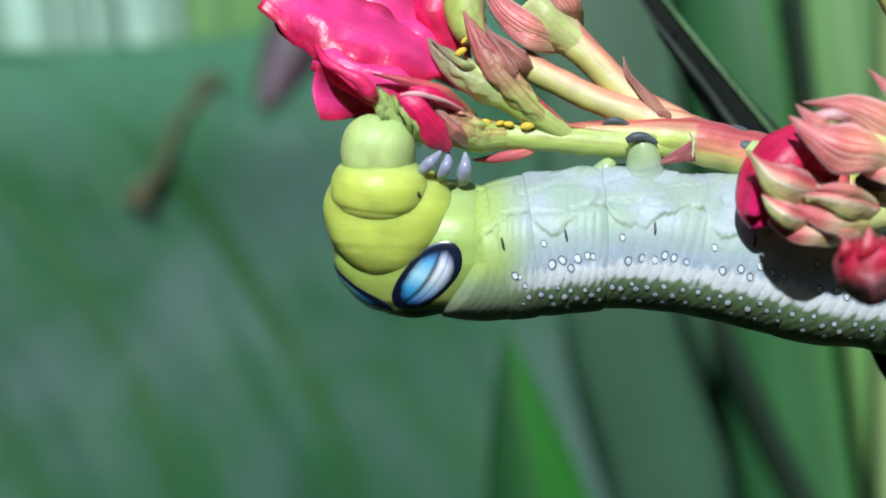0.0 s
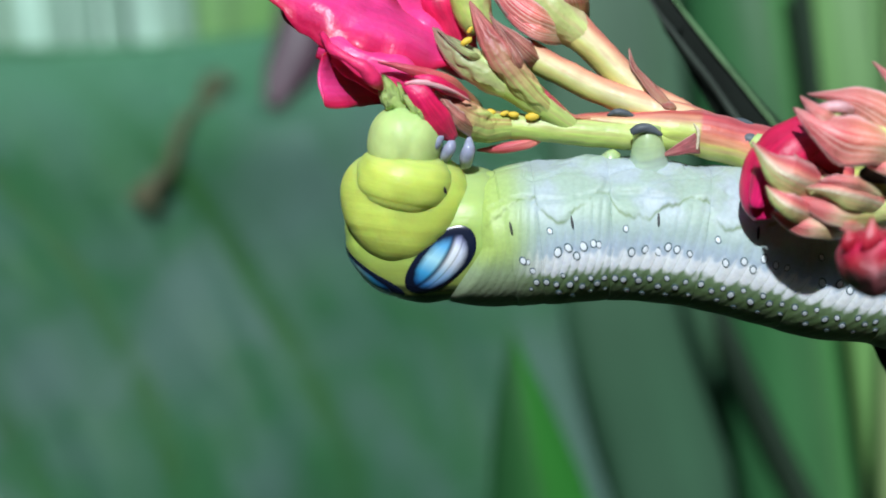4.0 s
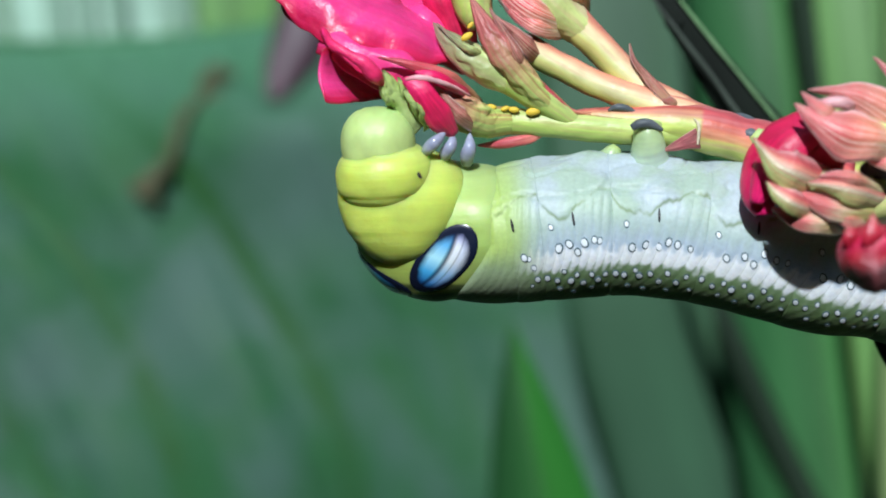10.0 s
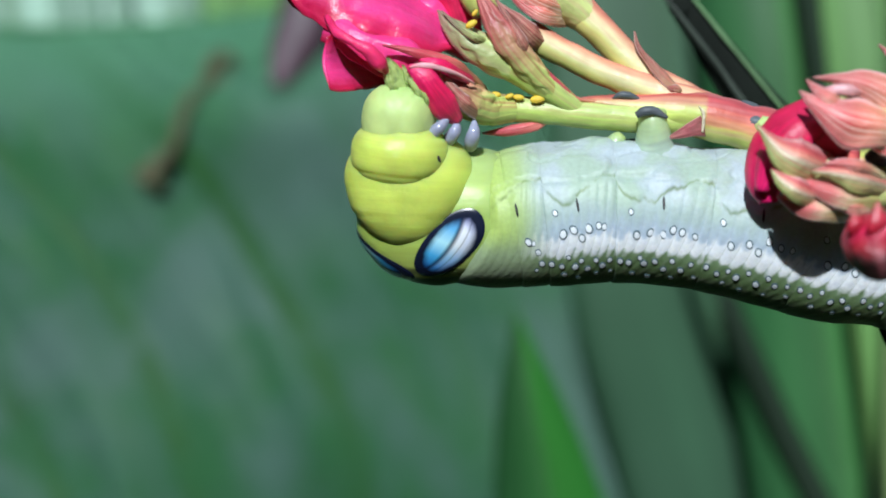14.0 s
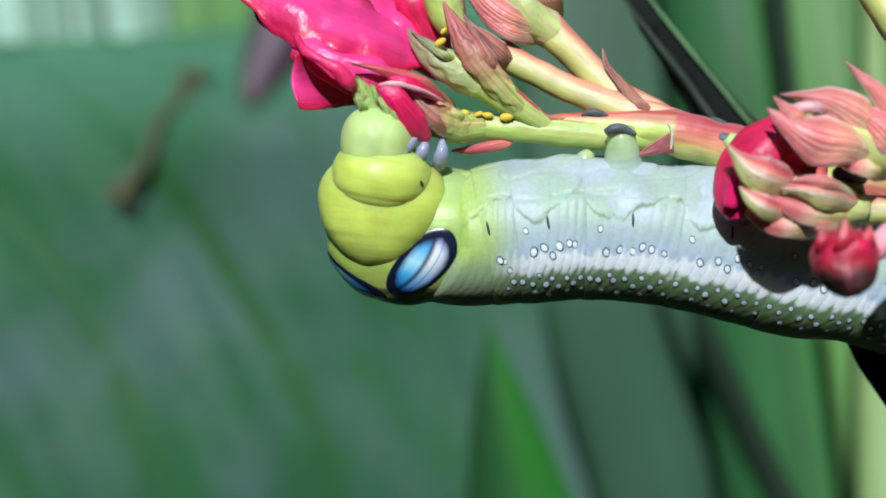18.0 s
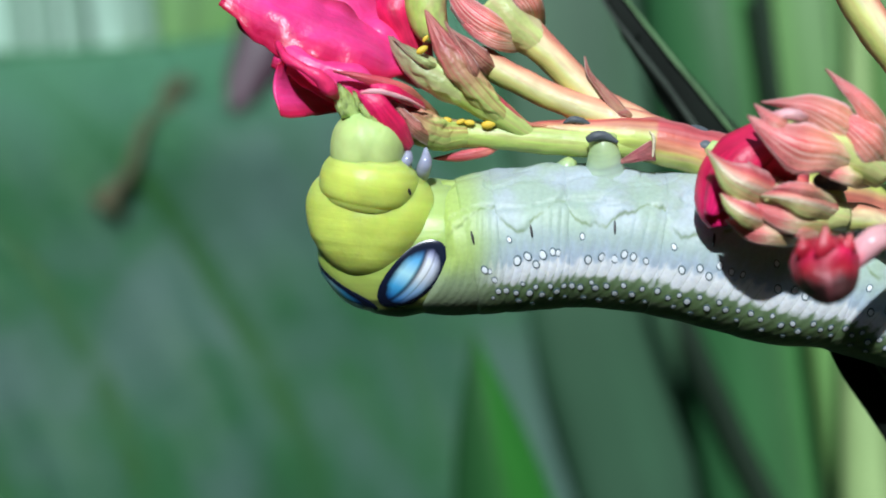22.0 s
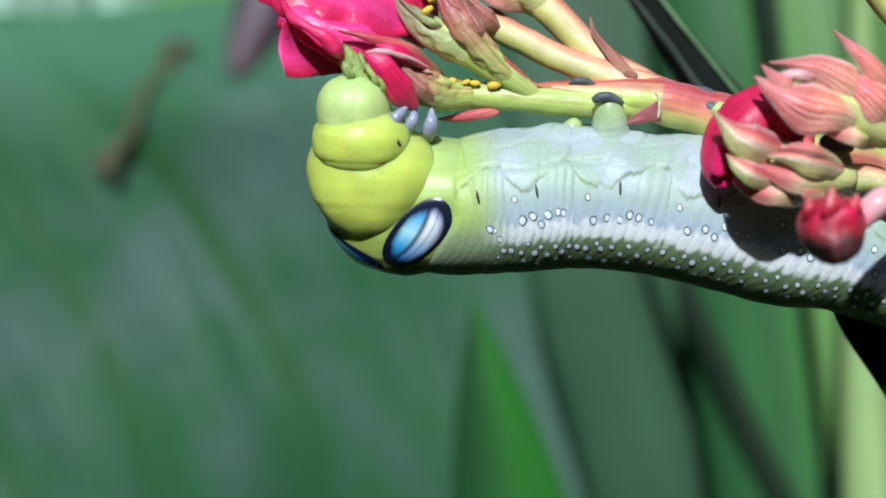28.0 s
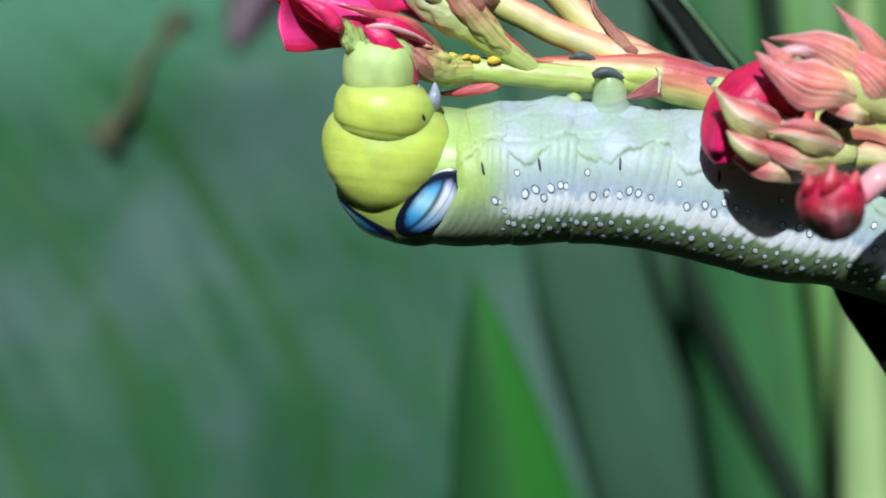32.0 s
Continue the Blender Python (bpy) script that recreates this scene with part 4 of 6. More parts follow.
def skin(u, a, lo, hi, out=0.0):
    """A place on the abdomen: u along it, a in degrees below the side that faces the viewer."""
    c, c2 = spine(u), spine(u + 4)
    t = Vector((4, 0, -(c2[1] - c[1]))).normalized()
    down = Vector((t.z, 0, -t.x))
    ar = radians(a)
    f = (u - lo) / (hi - lo)
    r = c[3] * (1 - 0.012 * (2 * abs(f - 0.5)) ** 6)
    if u < 870 and lo < 800:  # the first ring dives under the ring of the false eyes
        end = 818 - 1.1 * max(0.0, a - 8) if a > 0 else 818 - 0.12 * min(-a, 150)
        r -= 26 * max(0.0, min(1.6, (end - u) / 32)) ** 1.5
    # fine ring folds, all round the back and up the hind part of each segment
    back = 1 / (1 + math.exp(-(a - 3) / 4.0)) if a > -150 else 0.6
    rear = max(0.0, min(1.0, (f - 0.55) / 0.2)) / (1 + math.exp(-(a + 34) / 4.0))
    fold = max(back, 0.75 * rear) * (1.0 if lo > 800 else 1.2)
    r += (0.15 + (1.5 if a < 15 else max(0.6, 1.5 - (a - 15) * 0.04)) * fold * (1 + 0.8 * noise.noise(Vector((u / 45, a / 20, 11))))) * (abs(math.sin(fold_phase(u, a, lo, hi) * math.pi)) ** 0.5 - 0.7)
    # the puffed lobes overhang a crease under the breathing holes
    s = a - crease(u, lo, hi)
    deep = max(0.05, 0.5 + 1.3 * noise.noise(Vector((u / 34, 4, 2))))
    if s < 0:
        r += 2.6 * deep * math.exp(s / 17.0) * (1 - math.exp(s / 2.5))
    else:
        r -= 2.6 * deep * math.exp(-s / 4.0) * (1 - math.exp(-s / 0.8))
    if -130 < a < -14:
        g = min(1.0, (-14 - a) / 14)
        r += g * 9.0 * noise.noise(Vector((u / 62, a / 30, 0)))
        cr = noise.noise(Vector((u / 70 + 0.03 * a, a / 26, 7)))
        r -= g * 4.0 * math.exp(-(cr / 0.045) ** 2)
    r += 1.6 * noise.noise(Vector((u / 60, a / 30, 5)))
    o = (down * math.sin(ar) + Vector((0, -1, 0)) * math.cos(ar)) * ((r + out) * UNIT)
    return plan(c[0], c[1], c[2]) + o


def abdomen_segment(lo, hi):
    bm = bmesh.new()
    for name in ("UVMap", "fold"):
        bm.loops.layers.uv.new(name)
    uvl, fuv = bm.loops.layers.uv["UVMap"], bm.loops.layers.uv["fold"]
    n, m = 64, 180
    rows = []
    # both ends turn in; the hind end runs on as a collar under the next ring
    span = hi - lo
    stations = [(lo - 3, -24), (lo - 2, -9), (lo - 1, -2.5)] + [(lo + span * i / n, 0) for i in range(n + 1)]
    stations += [(hi + 6, -1.6), (hi + 13, -2.6), (hi + 20, -4), (hi + 22, -24)]
    for u, shrink in stations:
        rows.append([bm.verts.new(skin(u, 360 * j / m - 180, lo, hi, shrink)) for j in range(m)])
    for i in range(len(rows) - 1):
        for j in range(m):
            k = (j + 1) % m
            fa = bm.faces.new((rows[i][j], rows[i][k], rows[i + 1][k], rows[i + 1][j]))
            for loop, (p, q) in zip(fa.loops, ((i, j), (i, j + 1), (i + 1, j + 1), (i + 1, j))):
                loop[uvl].uv = ((stations[p][0] - 775) / 1025, q / m)
                u, a = stations[p][0], 360 * q / m - 180
                loop[fuv].uv = (fold_phase(u, a, lo, hi), (a - crease(u, lo, hi)) / 90)
    cap(bm, rows[0], True, 0)
    cap(bm, rows[-1], False, 1)
    return bm


def dot_mesh():
    """A white fleck inside a fine dark ring, slightly raised."""
    bm = bmesh.new()
    seg = 14
    rings = []
    for r, h in ((10.4, -1.0), (9.4, 0.4), (7.3, 0.7), (6.4, 0.9), (3.4, 1.1)):
        rings.append([bm.verts.new(Vector((math.cos(2 * math.pi * j / seg) * r * 0.74, math.sin(2 * math.pi * j / seg) * r, h)) * UNIT) for j in range(seg)])
    grid_faces(bm, rings, True)
    cap(bm, rings[-1], False, 1)
    bm.faces.ensure_lookup_table()
    for i, f in enumerate(bm.faces):
        f.material_index = 0 if i < seg * 2 else 1
    return finish(bm, "fleck", [M["dot_rim"], M["dot"]])


def on_skin(u, a, lo, hi, lift=0.6, turn=0.0, size=1.0):
    p = skin(u, a, lo, hi, lift)
    tu = (skin(u + 3, a, lo, hi) - skin(u - 3, a, lo, hi)).normalized()
    ta = (skin(u, a + 3, lo, hi) - skin(u, a - 3, lo, hi)).normalized()
    nz = tu.cross(ta).normalized()
    c = spine(u)
    if nz.dot(p - plan(c[0], c[1], c[2])) < 0:
        nz = -nz
    ta = nz.cross(tu)
    return Matrix.Translation(p - CAT) @ Matrix((tu, ta, nz)).transposed().to_4x4() @ pose(0, 0, 0, 0, 0, turn) @ Matrix.Diagonal((size, size, size, 1))


SEGMENTS = []
DOT = dot_mesh()
slit_bm = ball(2.3, 12.5, 2.0, 8, 10)
SLIT = finish(slit_bm, "breathing_hole", M["slit"])
rng = random.Random(5)
# flecks of one segment: share of its length, degrees below the side, size
UPPER = ((0.13, 1, 0.85), (0.22, 18, 1.1), (0.39, 15, 1.0), (0.50, 19, 0.95), (0.61, 12, 1.05), (0.73, 13, 1.0), (0.84, 15, 0.85))
LOWER = ((0.05, 42, 1.05), (0.16, 46, 0.9), (0.27, 39, 0.8), (0.36, 46, 1.05), (0.47, 41, 0.9), (0.57, 49, 1.0), (0.67, 40, 0.85), (0.79, 47, 1.0),
         (0.90, 41, 0.8), (0.22, 57, 0.85), (0.42, 61, 0.85), (0.70, 59, 0.75), (0.93, 54, 0.7))
for k in range(len(EDGES) - 1):
    lo, hi = EDGES[k], EDGES[k + 1]
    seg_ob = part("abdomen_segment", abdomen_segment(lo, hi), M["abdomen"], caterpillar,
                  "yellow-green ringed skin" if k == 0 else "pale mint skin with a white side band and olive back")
    SEGMENTS.append(seg_ob)
    hole_u = lo + (hi - lo) * (0.55 if k else 0.765)
    hole = new("breathing_hole", SLIT)
    hole.parent = seg_ob
    hole.matrix_basis = on_skin(hole_u - 10, -7 if k > 1 else -5, lo, hi, 0.8, 4)
    flecks = UPPER + LOWER
    if k == 0:
        flecks = ((0.79, 20, 0.9), (0.84, 21, 0.7), (0.875, 30, 1.0), (0.925, 43, 0.95), (0.88, 50, 0.6))
    for f, a, s in flecks:
        dot = new("fleck", DOT)
        dot.parent = seg_ob
        dot.matrix_basis = on_skin(lo + (hi - lo) * (f + rng.uniform(-0.02, 0.02)), a + rng.uniform(-2, 2), lo, hi, 0.4, rng.uniform(-12, 30), s * rng.uniform(0.74, 0.92))


def proleg(path, radii, pad, pad_r, seg_ob):
    ob = part("proleg", tube(path, radii, seg=22, n=22, lump=0.07, seed=len(seg_ob.children)), M["proleg"], seg_ob)
    part("proleg_pad", tube(pad, pad_r, seg=16, n=14, lump=0.1), M["pad"], seg_ob, "dark blue-grey gripping pad")
    return ob


proleg([(1088, 350, -20), (1087, 295, -40), (1085, 258, -55), (1083, 232, -50)], [70, 38, 27, 26], [(1056, 238, -78), (1070, 231, -82), (1088, 231, -82), (1110, 242, -74)], [6, 9, 8, 3], SEGMENTS[2])
proleg([(1016, 330, 0), (1016, 300, -20), (1022, 284, -28), (1030, 272, -28)], [38, 28, 18, 9], [(1014, 208, -34), (1028, 202, -38), (1046, 204, -38), (1064, 211, -34)], [2, 6, 6, 2], SEGMENTS[2])
proleg([(1306, 350, -20), (1302, 310, -40), (1292, 268, -50), (1270, 248, -48)], [62, 42, 26, 14], [(1252, 258, -48), (1258, 250, -46), (1268, 250, -46), (1278, 258, -46)], [7, 11, 11, 6], SEGMENTS[3])
proleg([(1262, 350, 45), (1262, 300, 50), (1258, 262, 45), (1252, 240, 30)], [40, 32, 26, 20], [(1224, 234, -14), (1240, 224, -18), (1260, 226, -18), (1282, 242, -12)], [6, 12, 12, 5], SEGMENTS[3])
proleg([(1490, 410, -80), (1492, 370, -130), (1490, 338, -180), (1488, 320, -192)], [40, 30, 22, 16], [(1462, 313, -200), (1478, 309, -210), (1496, 314, -210), (1514, 324, -200)], [9, 16, 15, 6], SEGMENTS[4])

# thorax and head: rounded lobes that move on the body; axis z forward, x to the side, -y the back seen by the viewer
def lobe_shape(folds, soft=0.0):
    def shape(d):
        k = 1.0 + soft * 0.05 * noise.noise(d * 2.2)
        for z, depth, width in folds:
            k -= depth * math.exp(-((d.z - z) / width) ** 2)
        return k
    return shape


def hind_point(d, out=0.0):
    """The ring of the false eyes: rounded towards the head, drawn out into the abdomen behind."""
    g = max(0.0, min(1.0, d.x / 0.45))
    g = g * g * (3 - 2 * g)
    p = 2 + 2.2 * g
    k = lobe_shape(((0.55, 0.015, 0.1), (-0.1, 0.010, 0.08)), 0.5)(d) / (abs(d.x) ** p + math.hypot(d.y, d.z) ** p) ** (1 / p)
    return Vector((d.x * (146 * k + out), d.y * ((112 + 7 * g) * k + out), d.z * ((127 - 8 * g) * k + out))) * UNIT


def hind_ring():
    bm = bmesh.new()
    rows = []
    for i in range(1, 70):
        w = math.pi * i / 70
        rows.append([bm.verts.new(hind_point(Vector((math.sin(w) * math.cos(a), math.sin(w) * math.sin(a), -math.cos(w)))))
                     for a in (2 * math.pi * j / 100 for j in range(100))])
    grid_faces(bm, rows, True)
    cap(bm, rows[0], True, 0)
    cap(bm, rows[-1], False, 1)
    return bm


def head_shape(d):
    k = 1.0
    if d.y < 0:  # the seam down the face, forking round the brow
        fork = 0.0 if d.z < 0.35 else (d.z - 0.35) * 0.75
        k -= 0.022 * math.exp(-((abs(d.x) - fork) / 0.05) ** 2)
        k += 0.03 * math.exp(-((abs(d.x) - 0.4) / 0.3) ** 2)
    return k


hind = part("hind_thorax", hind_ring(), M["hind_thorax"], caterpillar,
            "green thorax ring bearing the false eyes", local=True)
mid = part("middle_thorax", ball(113, 90, 104, 72, 72, lobe_shape(((-0.22, 0.008, 0.05), (-0.44, 0.014, 0.035)), 0.45), 2.12, 0.17), M["thorax"], caterpillar, "smooth yellow-green thorax ring", local=True)
front = part("front_thorax", ball(86, 84, 62, 72, 64, lobe_shape(((0.62, 0.016, 0.04), (-0.44, 0.028, 0.028), (-0.68, 0.03, 0.03)), 0.4), 2.3), M["thorax"], caterpillar, "smooth yellow-green neck ring", local=True)
face = part("head", ball(64, 62, 62, 60, 64, head_shape, 2.3), M["head"], caterpillar, "pale green rounded head with a central seam", local=True)
hole = new("breathing_hole", finish(ball(3, 7, 2.4, 8, 10), "breathing_hole", M["slit"]))
hole.parent = front
hole.matrix_basis = pose(63 * UNIT, -57 * UNIT, 6 * UNIT, 70, -25, 45)


def eyespot(sign):
    """A raised oval patch lying on the ring's back, beside its middle line."""
    back = Vector((-0.486, -0.61, -0.625)).normalized()
    side = Vector((0.717, -0.688, 0.113))
    side = (side - back * side.dot(back)).normalized()
    # the pair sits a little towards the near side
    back, side = (back * 0.998 + side * 0.061).normalized(), (side * 0.998 - back * 0.061).normalized()
    fwd = back.cross(side) * 1.0
    if fwd.z < 0:
        fwd = -fwd
    e = (0.799 * back + sign * 0.602 * side).normalized()
    s2 = (side * sign - e * (side * sign).dot(e)).normalized()
    f2 = (fwd - e * fwd.dot(e)).normalized()
    # long axis leans from the back outward and forward
    la = (s2 * 0.86 + f2 * 0.50).normalized()
    sa = (f2 * 0.86 - s2 * 0.50).normalized()
    bm = bmesh.new()
    uvl = bm.loops.layers.uv.verify()
    rows = []
    uvs = []
    for i in range(0, 17):
        r = i / 16
        ring, ur = [], []
        for j in range(48):
            w = 2 * math.pi * j / 48
            x, y = r * math.cos(w), r * math.sin(w)
            d = (e + la * (x * 0.72 - 0.10) + sa * (y * 0.325 - 0.035)).normalized()
            ring.append(bm.verts.new(hind_point(d, 2.2 * (1 - r ** 6) - 1.0 * (r > 0.99))))
            ur.append((x * 0.5 + 0.5, -y * 0.5 + 0.5))
        rows.append(ring)
        uvs.append(ur)
    for i in range(16):
        for j in range(48):
            k = (j + 1) % 48
            f = bm.faces.new((rows[i][j], rows[i][k], rows[i + 1][k], rows[i + 1][j]))
            for loop, (p, q) in zip(f.loops, ((i, j), (i, k), (i + 1, k), (i + 1, j))):
                loop[uvl].uv = uvs[p][q]
    bmesh.ops.remove_doubles(bm, verts=rows[0], dist=1e-7)
    return part("eyespot", bm, M["eyespot"], hind, "glossy blue and white false eye rimmed in black", local=True)


eyespot(1)
eyespot(-1)


def true_leg(path, radii):
    return part("front_leg", tube(path, radii, seg=16, n=20, lump=0.03), M["leg"], caterpillar, "small lilac-grey clawed leg")


LEGS = [true_leg([(690, 286, -104), (698, 276, -122), (711, 264, -126), (726, 248, -116)], [8, 11, 10, 3]),
        true_leg([(724, 294, -84), (728, 284, -104), (737, 270, -110), (739, 251, -98)], [10, 12, 10, 3]),
        true_leg([(764, 302, -66), (765, 290, -82), (769, 274, -90), (769, 251, -78)], [11, 13, 11, 3])]

# ---- flowering branch ----
branch = thing("oleander_branch", plan(1290, 262, -20), "green and red oleander flower branch holding a pink bloom", "branch")
part("stem", tube([(1420, 330, 30), (1330, 285, 0), (1240, 256, -15), (1150, 236, -18), (1050, 230, -15), (985, 224, -16), (925, 222, -24)], [46, 44, 42, 40, 30, 22, 8], n=50, lump=0.05), M["stem"], branch)
part("main_stem", tube([(1420, 330, 30), (1540, 350, 150), (1660, 420, 300), (1800, 700, 420), (1950, 2500, 520), (2000, 7000, 560), (2000, 12600, 560)], [40, 44, 50, 58, 80, 90, 110], seg=16, n=60, lump=0.03, seed=30), M["stem"], branch, "brown-green main stem rising from the soil")
part("lower_stalk", tube([(1168, 250, -25), (1040, 244, -28), (930, 234, -28), (860, 228, -24), (785, 226, -22)], [24, 24, 24, 23, 27], n=40, lump=0.05, seed=2), M["green_stalk"], branch)
part("stalk", tube([(1235, 244, -12), (1180, 222, -10), (1090, 196, -8), (990, 160, -6), (910, 120, -6), (868, 98, -6), (850, 86, -6)], [20, 27, 26, 25, 25, 27, 20], n=44, lump=0.05, seed=3), M["pedicel"], branch, "cream and pink flower stalk")
part("stalk", tube([(1205, 236, 0), (1150, 206, 10), (1080, 172, 12), (1020, 118, 14), (965, 65, 14), (925, 30, 14)], [18, 24, 26, 27, 30, 40], n=44, lump=0.05, seed=4), M["pedicel"], branch, "cream and pink flower stalk")
part("middle_stalk", tube([(1020, 246, -22), (968, 236, -30), (930, 213, -40), (895, 188, -46), (852, 162, -50), (800, 132, -54)], [6, 13, 20, 24, 27, 26], n=48, lump=0.06, seed=5), M["green_stalk"], branch)


def sepal(path, widths, mat="sepal", face=(0, -1, 0.1), cup=0.45, parent=None, thick=6, keel=-0.28, ruffle=5, name="sepal", label="", seed=0):
    widths = [0.8 * widths[1]] + list(widths[1:])
    path = [(path[0][0], path[0][1], path[0][2] + 55)] + list(path[1:])
    return part(name, blade(path, widths, face, cup * 0.55, thick, n=26, m=14, keel=keel, ruffle=ruffle, seed=seed), M[mat], parent or branch, label)


# calyx of the upper stalk
cal = part("calyx", tube([(985, 88, 14), (955, 58, 13), (922, 30, 12), (885, -10, 10)], [18, 33, 46, 44], n=24, lump=0.05, seed=6), M["bud_calyx"], branch)
sepal([(960, 60, -25), (900, 40, -45), (850, 8, -45), (800, -50, -40)], [14, 24, 25, 6], "sepal", parent=cal, seed=1)
sepal([(970, 45, -15), (960, 0, -30), (930, -40, -35), (900, -90, -30)], [12, 22, 20, 4], "sepal", parent=cal, seed=2, cup=0.3)
sepal([(945, 65, -20), (900, 60, -42), (860, 38, -40), (815, 0, -30)], [10, 18, 17, 3], "sepal", parent=cal, seed=3)
part("withered_edge", tube([(862, 44, -18), (880, 58, -26), (896, 72, -28), (910, 80, -22)], [2, 6, 7, 2], n=24, lump=0.4, seed=41), M["dark_bud"], cal, "dark withered edge of the calyx")
# pointed bracts at the forks
part("bract", blade([(1130, 200, -30), (1106, 172, -34), (1082, 142, -32), (1062, 116, -26), (1052, 89, -18)], [6, 10, 8, 5, 1.2], (0.3, -1, 0.1), 0.6, 4, n=24, m=10, ruffle=6, seed=71), M["purple_tip"], branch, "pointed purple bract")
part("bract", blade([(1174, 256, -62), (1156, 261, -66), (1134, 270, -64), (1108, 279, -54)], [19, 14, 9, 1.5], (0, -1, 0), 0.12, 4, n=20, m=10, ruffle=5, seed=72), M["dry_bract"], branch, "dry purple bract at the fork")
part("node_ring", tube([(1166, 222, -54), (1173, 232, -62), (1174, 248, -66), (1172, 268, -64)], [2, 3.4, 3, 2], seg=10, n=24, lump=0.2, seed=31), M["pale_scar"], branch, "pale scar line round the fork")
part("bract", blade([(1134, 198, -34), (1124, 190, -38), (1116, 190, -36), (1108, 184, -30)], [5, 7, 5, 1], (0, -1, 0), 0.4, 4, n=12, m=8, ruffle=5, seed=73), M["purple_tip"], branch, "small curled purple bract")
part("bract", blade([(1010, 214, -24), (955, 209, -44), (928, 190, -58), (898, 162, -64), (866, 128, -58)], [2, 4, 7, 6, 1.5], (0.2, -1, 0.2), 0.6, 4, n=28, m=8, ruffle=4, seed=74), M["red_edge"], branch, "narrow red bract along the stalk")
part("bract", blade([(862, 110, -24), (862, 96, -34), (872, 86, -34), (884, 82, -28)], [6, 15, 13, 5], (0.1, -1, 0.3), 0.6, 5, n=16, m=10, ruffle=5, seed=75), M["red_edge"], branch, "salmon-red swollen end of a stalk")
part("bract", blade([(905, 244, -18), (880, 256, -26), (832, 267, -28), (784, 271, -20)], [5, 8, 10, 1.5], (0, -1, -0.3), 0.4, 5, n=22, m=10, ruffle=4, seed=76), M["red_edge"], branch, "thin orange-red bract under the stalk")
# green and purple calyx buds over the middle stalk
bud_a = part("calyx_bud", tube([(880, 178, -40), (842, 156, -50), (800, 134, -58), (758, 108, -60), (728, 82, -56), (704, 53, -46)], [17, 26, 30, 26, 16, 1.2], n=60, lump=0.05, seed=8, seg=60, ribs=(4, 0.20, 0.25)), M["bud_sepal"], branch, "green calyx bud of folded pointed sepals")
sepal([(806, 118, -92), (776, 102, -98), (746, 84, -88), (712, 54, -66)], [5, 8, 6, 1], "bud_sepal", parent=bud_a, seed=24, cup=0.7, thick=4)
sepal([(915, 128, -22), (880, 98, -50), (842, 64, -56), (803, 33, -46)], [20, 18, 9, 1.5], "purple_tip", parent=branch, name="bract", label="purple pointed bract over the stalk end", cup=0.5, seed=22)
bud_b = part("calyx_bud", tube([(950, 226, -30), (912, 200, -46), (882, 174, -60), (852, 140, -72), (824, 104, -80), (796, 58, -78), (768, 4, -62)], [8, 17, 22, 27, 27, 17, 1.2], n=70, lump=0.05, seed=9, seg=60, ribs=(4, 0.24, -0.3)), M["purple_sepal"], branch, "green and purple calyx bud of folded pointed sepals")
sepal([(876, 150, -86), (858, 118, -100), (836, 78, -98), (804, 28, -78)], [8, 12, 9, 1.2], "purple_tip", parent=bud_b, seed=25, cup=0.6, thick=4)
part("calyx_bud", tube([(790, 60, -30), (775, 20, -30), (770, -30, -28)], [24, 36, 38], n=18, lump=0.06, seed=10), M["green_stalk"], branch, "green calyx bud")

# calyx and torn petals at the end of the lower stalk
cal2 = part("calyx", tube([(842, 228, -22), (800, 228, -34), (770, 218, -62), (744, 202, -84), (722, 188, -96), (706, 170, -104)], [22, 29, 33, 29, 18, 2], n=56, lump=0.05, seed=11, seg=60, ribs=(4, 0.24, 0.2)), M["purple_sepal"], branch, "mauve and green calyx")
sepal([(796, 240, -72), (766, 224, -112), (738, 200, -124), (709, 166, -120)], [10, 16, 11, 1.5], "purple_tip", parent=cal2, seed=7, cup=0.6, thick=4)
sepal([(792, 198, -60), (740, 154, -120), (678, 130, -150), (607, 116, -150)], [12, 14, 10, 1.5], "red_edge", parent=cal2, seed=8, cup=0.5, label="thin dark red sepal over the bloom")
torn = part("torn_flower", tube([(770, 212, -24), (735, 190, -40), (706, 172, -50), (690, 166, -50)], [20, 24, 18, 6], n=18, lump=0.1, seed=12), M["red_petal"], branch, "torn red petals, partly eaten")
part("petal", blade([(768, 178, -80), (738, 160, -130), (706, 147, -150), (672, 140, -146)], [10, 13, 11, 4], (0, -1, 0.4), 0.3, 5, ruffle=5), M["red_petal"], torn)
part("petal", blade([(742, 254, -112), (718, 226, -138), (698, 196, -150), (676, 168, -156), (652, 154, -150)], [10, 24, 22, 20, 7], (-0.25, -1, 0.15), 0.35, 5, n=34, m=14, ruffle=8, seed=3), M["red_petal"], torn)
part("petal", blade([(772, 184, -112), (738, 164, -140), (706, 152, -152), (676, 149, -156), (654, 154, -154)], [2, 3.5, 4.5, 5, 2.5], (0, -1, 0.5), 0.5, 4, n=30, ruffle=4, seed=2), M["pale_petal"], torn, "pale pink torn petal")

# large pink bloom
bloom = part("flower", tube([(770, 130, 26), (725, 95, 21), (680, 60, 16), (650, 40, 16)], [20, 34, 46, 20], n=22, lump=0.05, seed=13), M["petal"], branch, "large crimson-pink bloom")
part("petal", blade([(745, 105, -9), (660, 52, -64), (560, 12, -74), (440, -50, -44)], [30, 82, 90, 60], (0.1, -1, 0.9), 0.35, 7, n=44, m=24, ruffle=18, seed=4), M["petal"], bloom)
part("petal", blade([(735, 150, -34), (665, 128, -114), (575, 96, -122), (508, 70, -99)], [20, 40, 40, 26], (0, -1, 0.75), 0.65, 8, n=44, m=22, ruffle=18, seed=5), M["petal"], bloom)
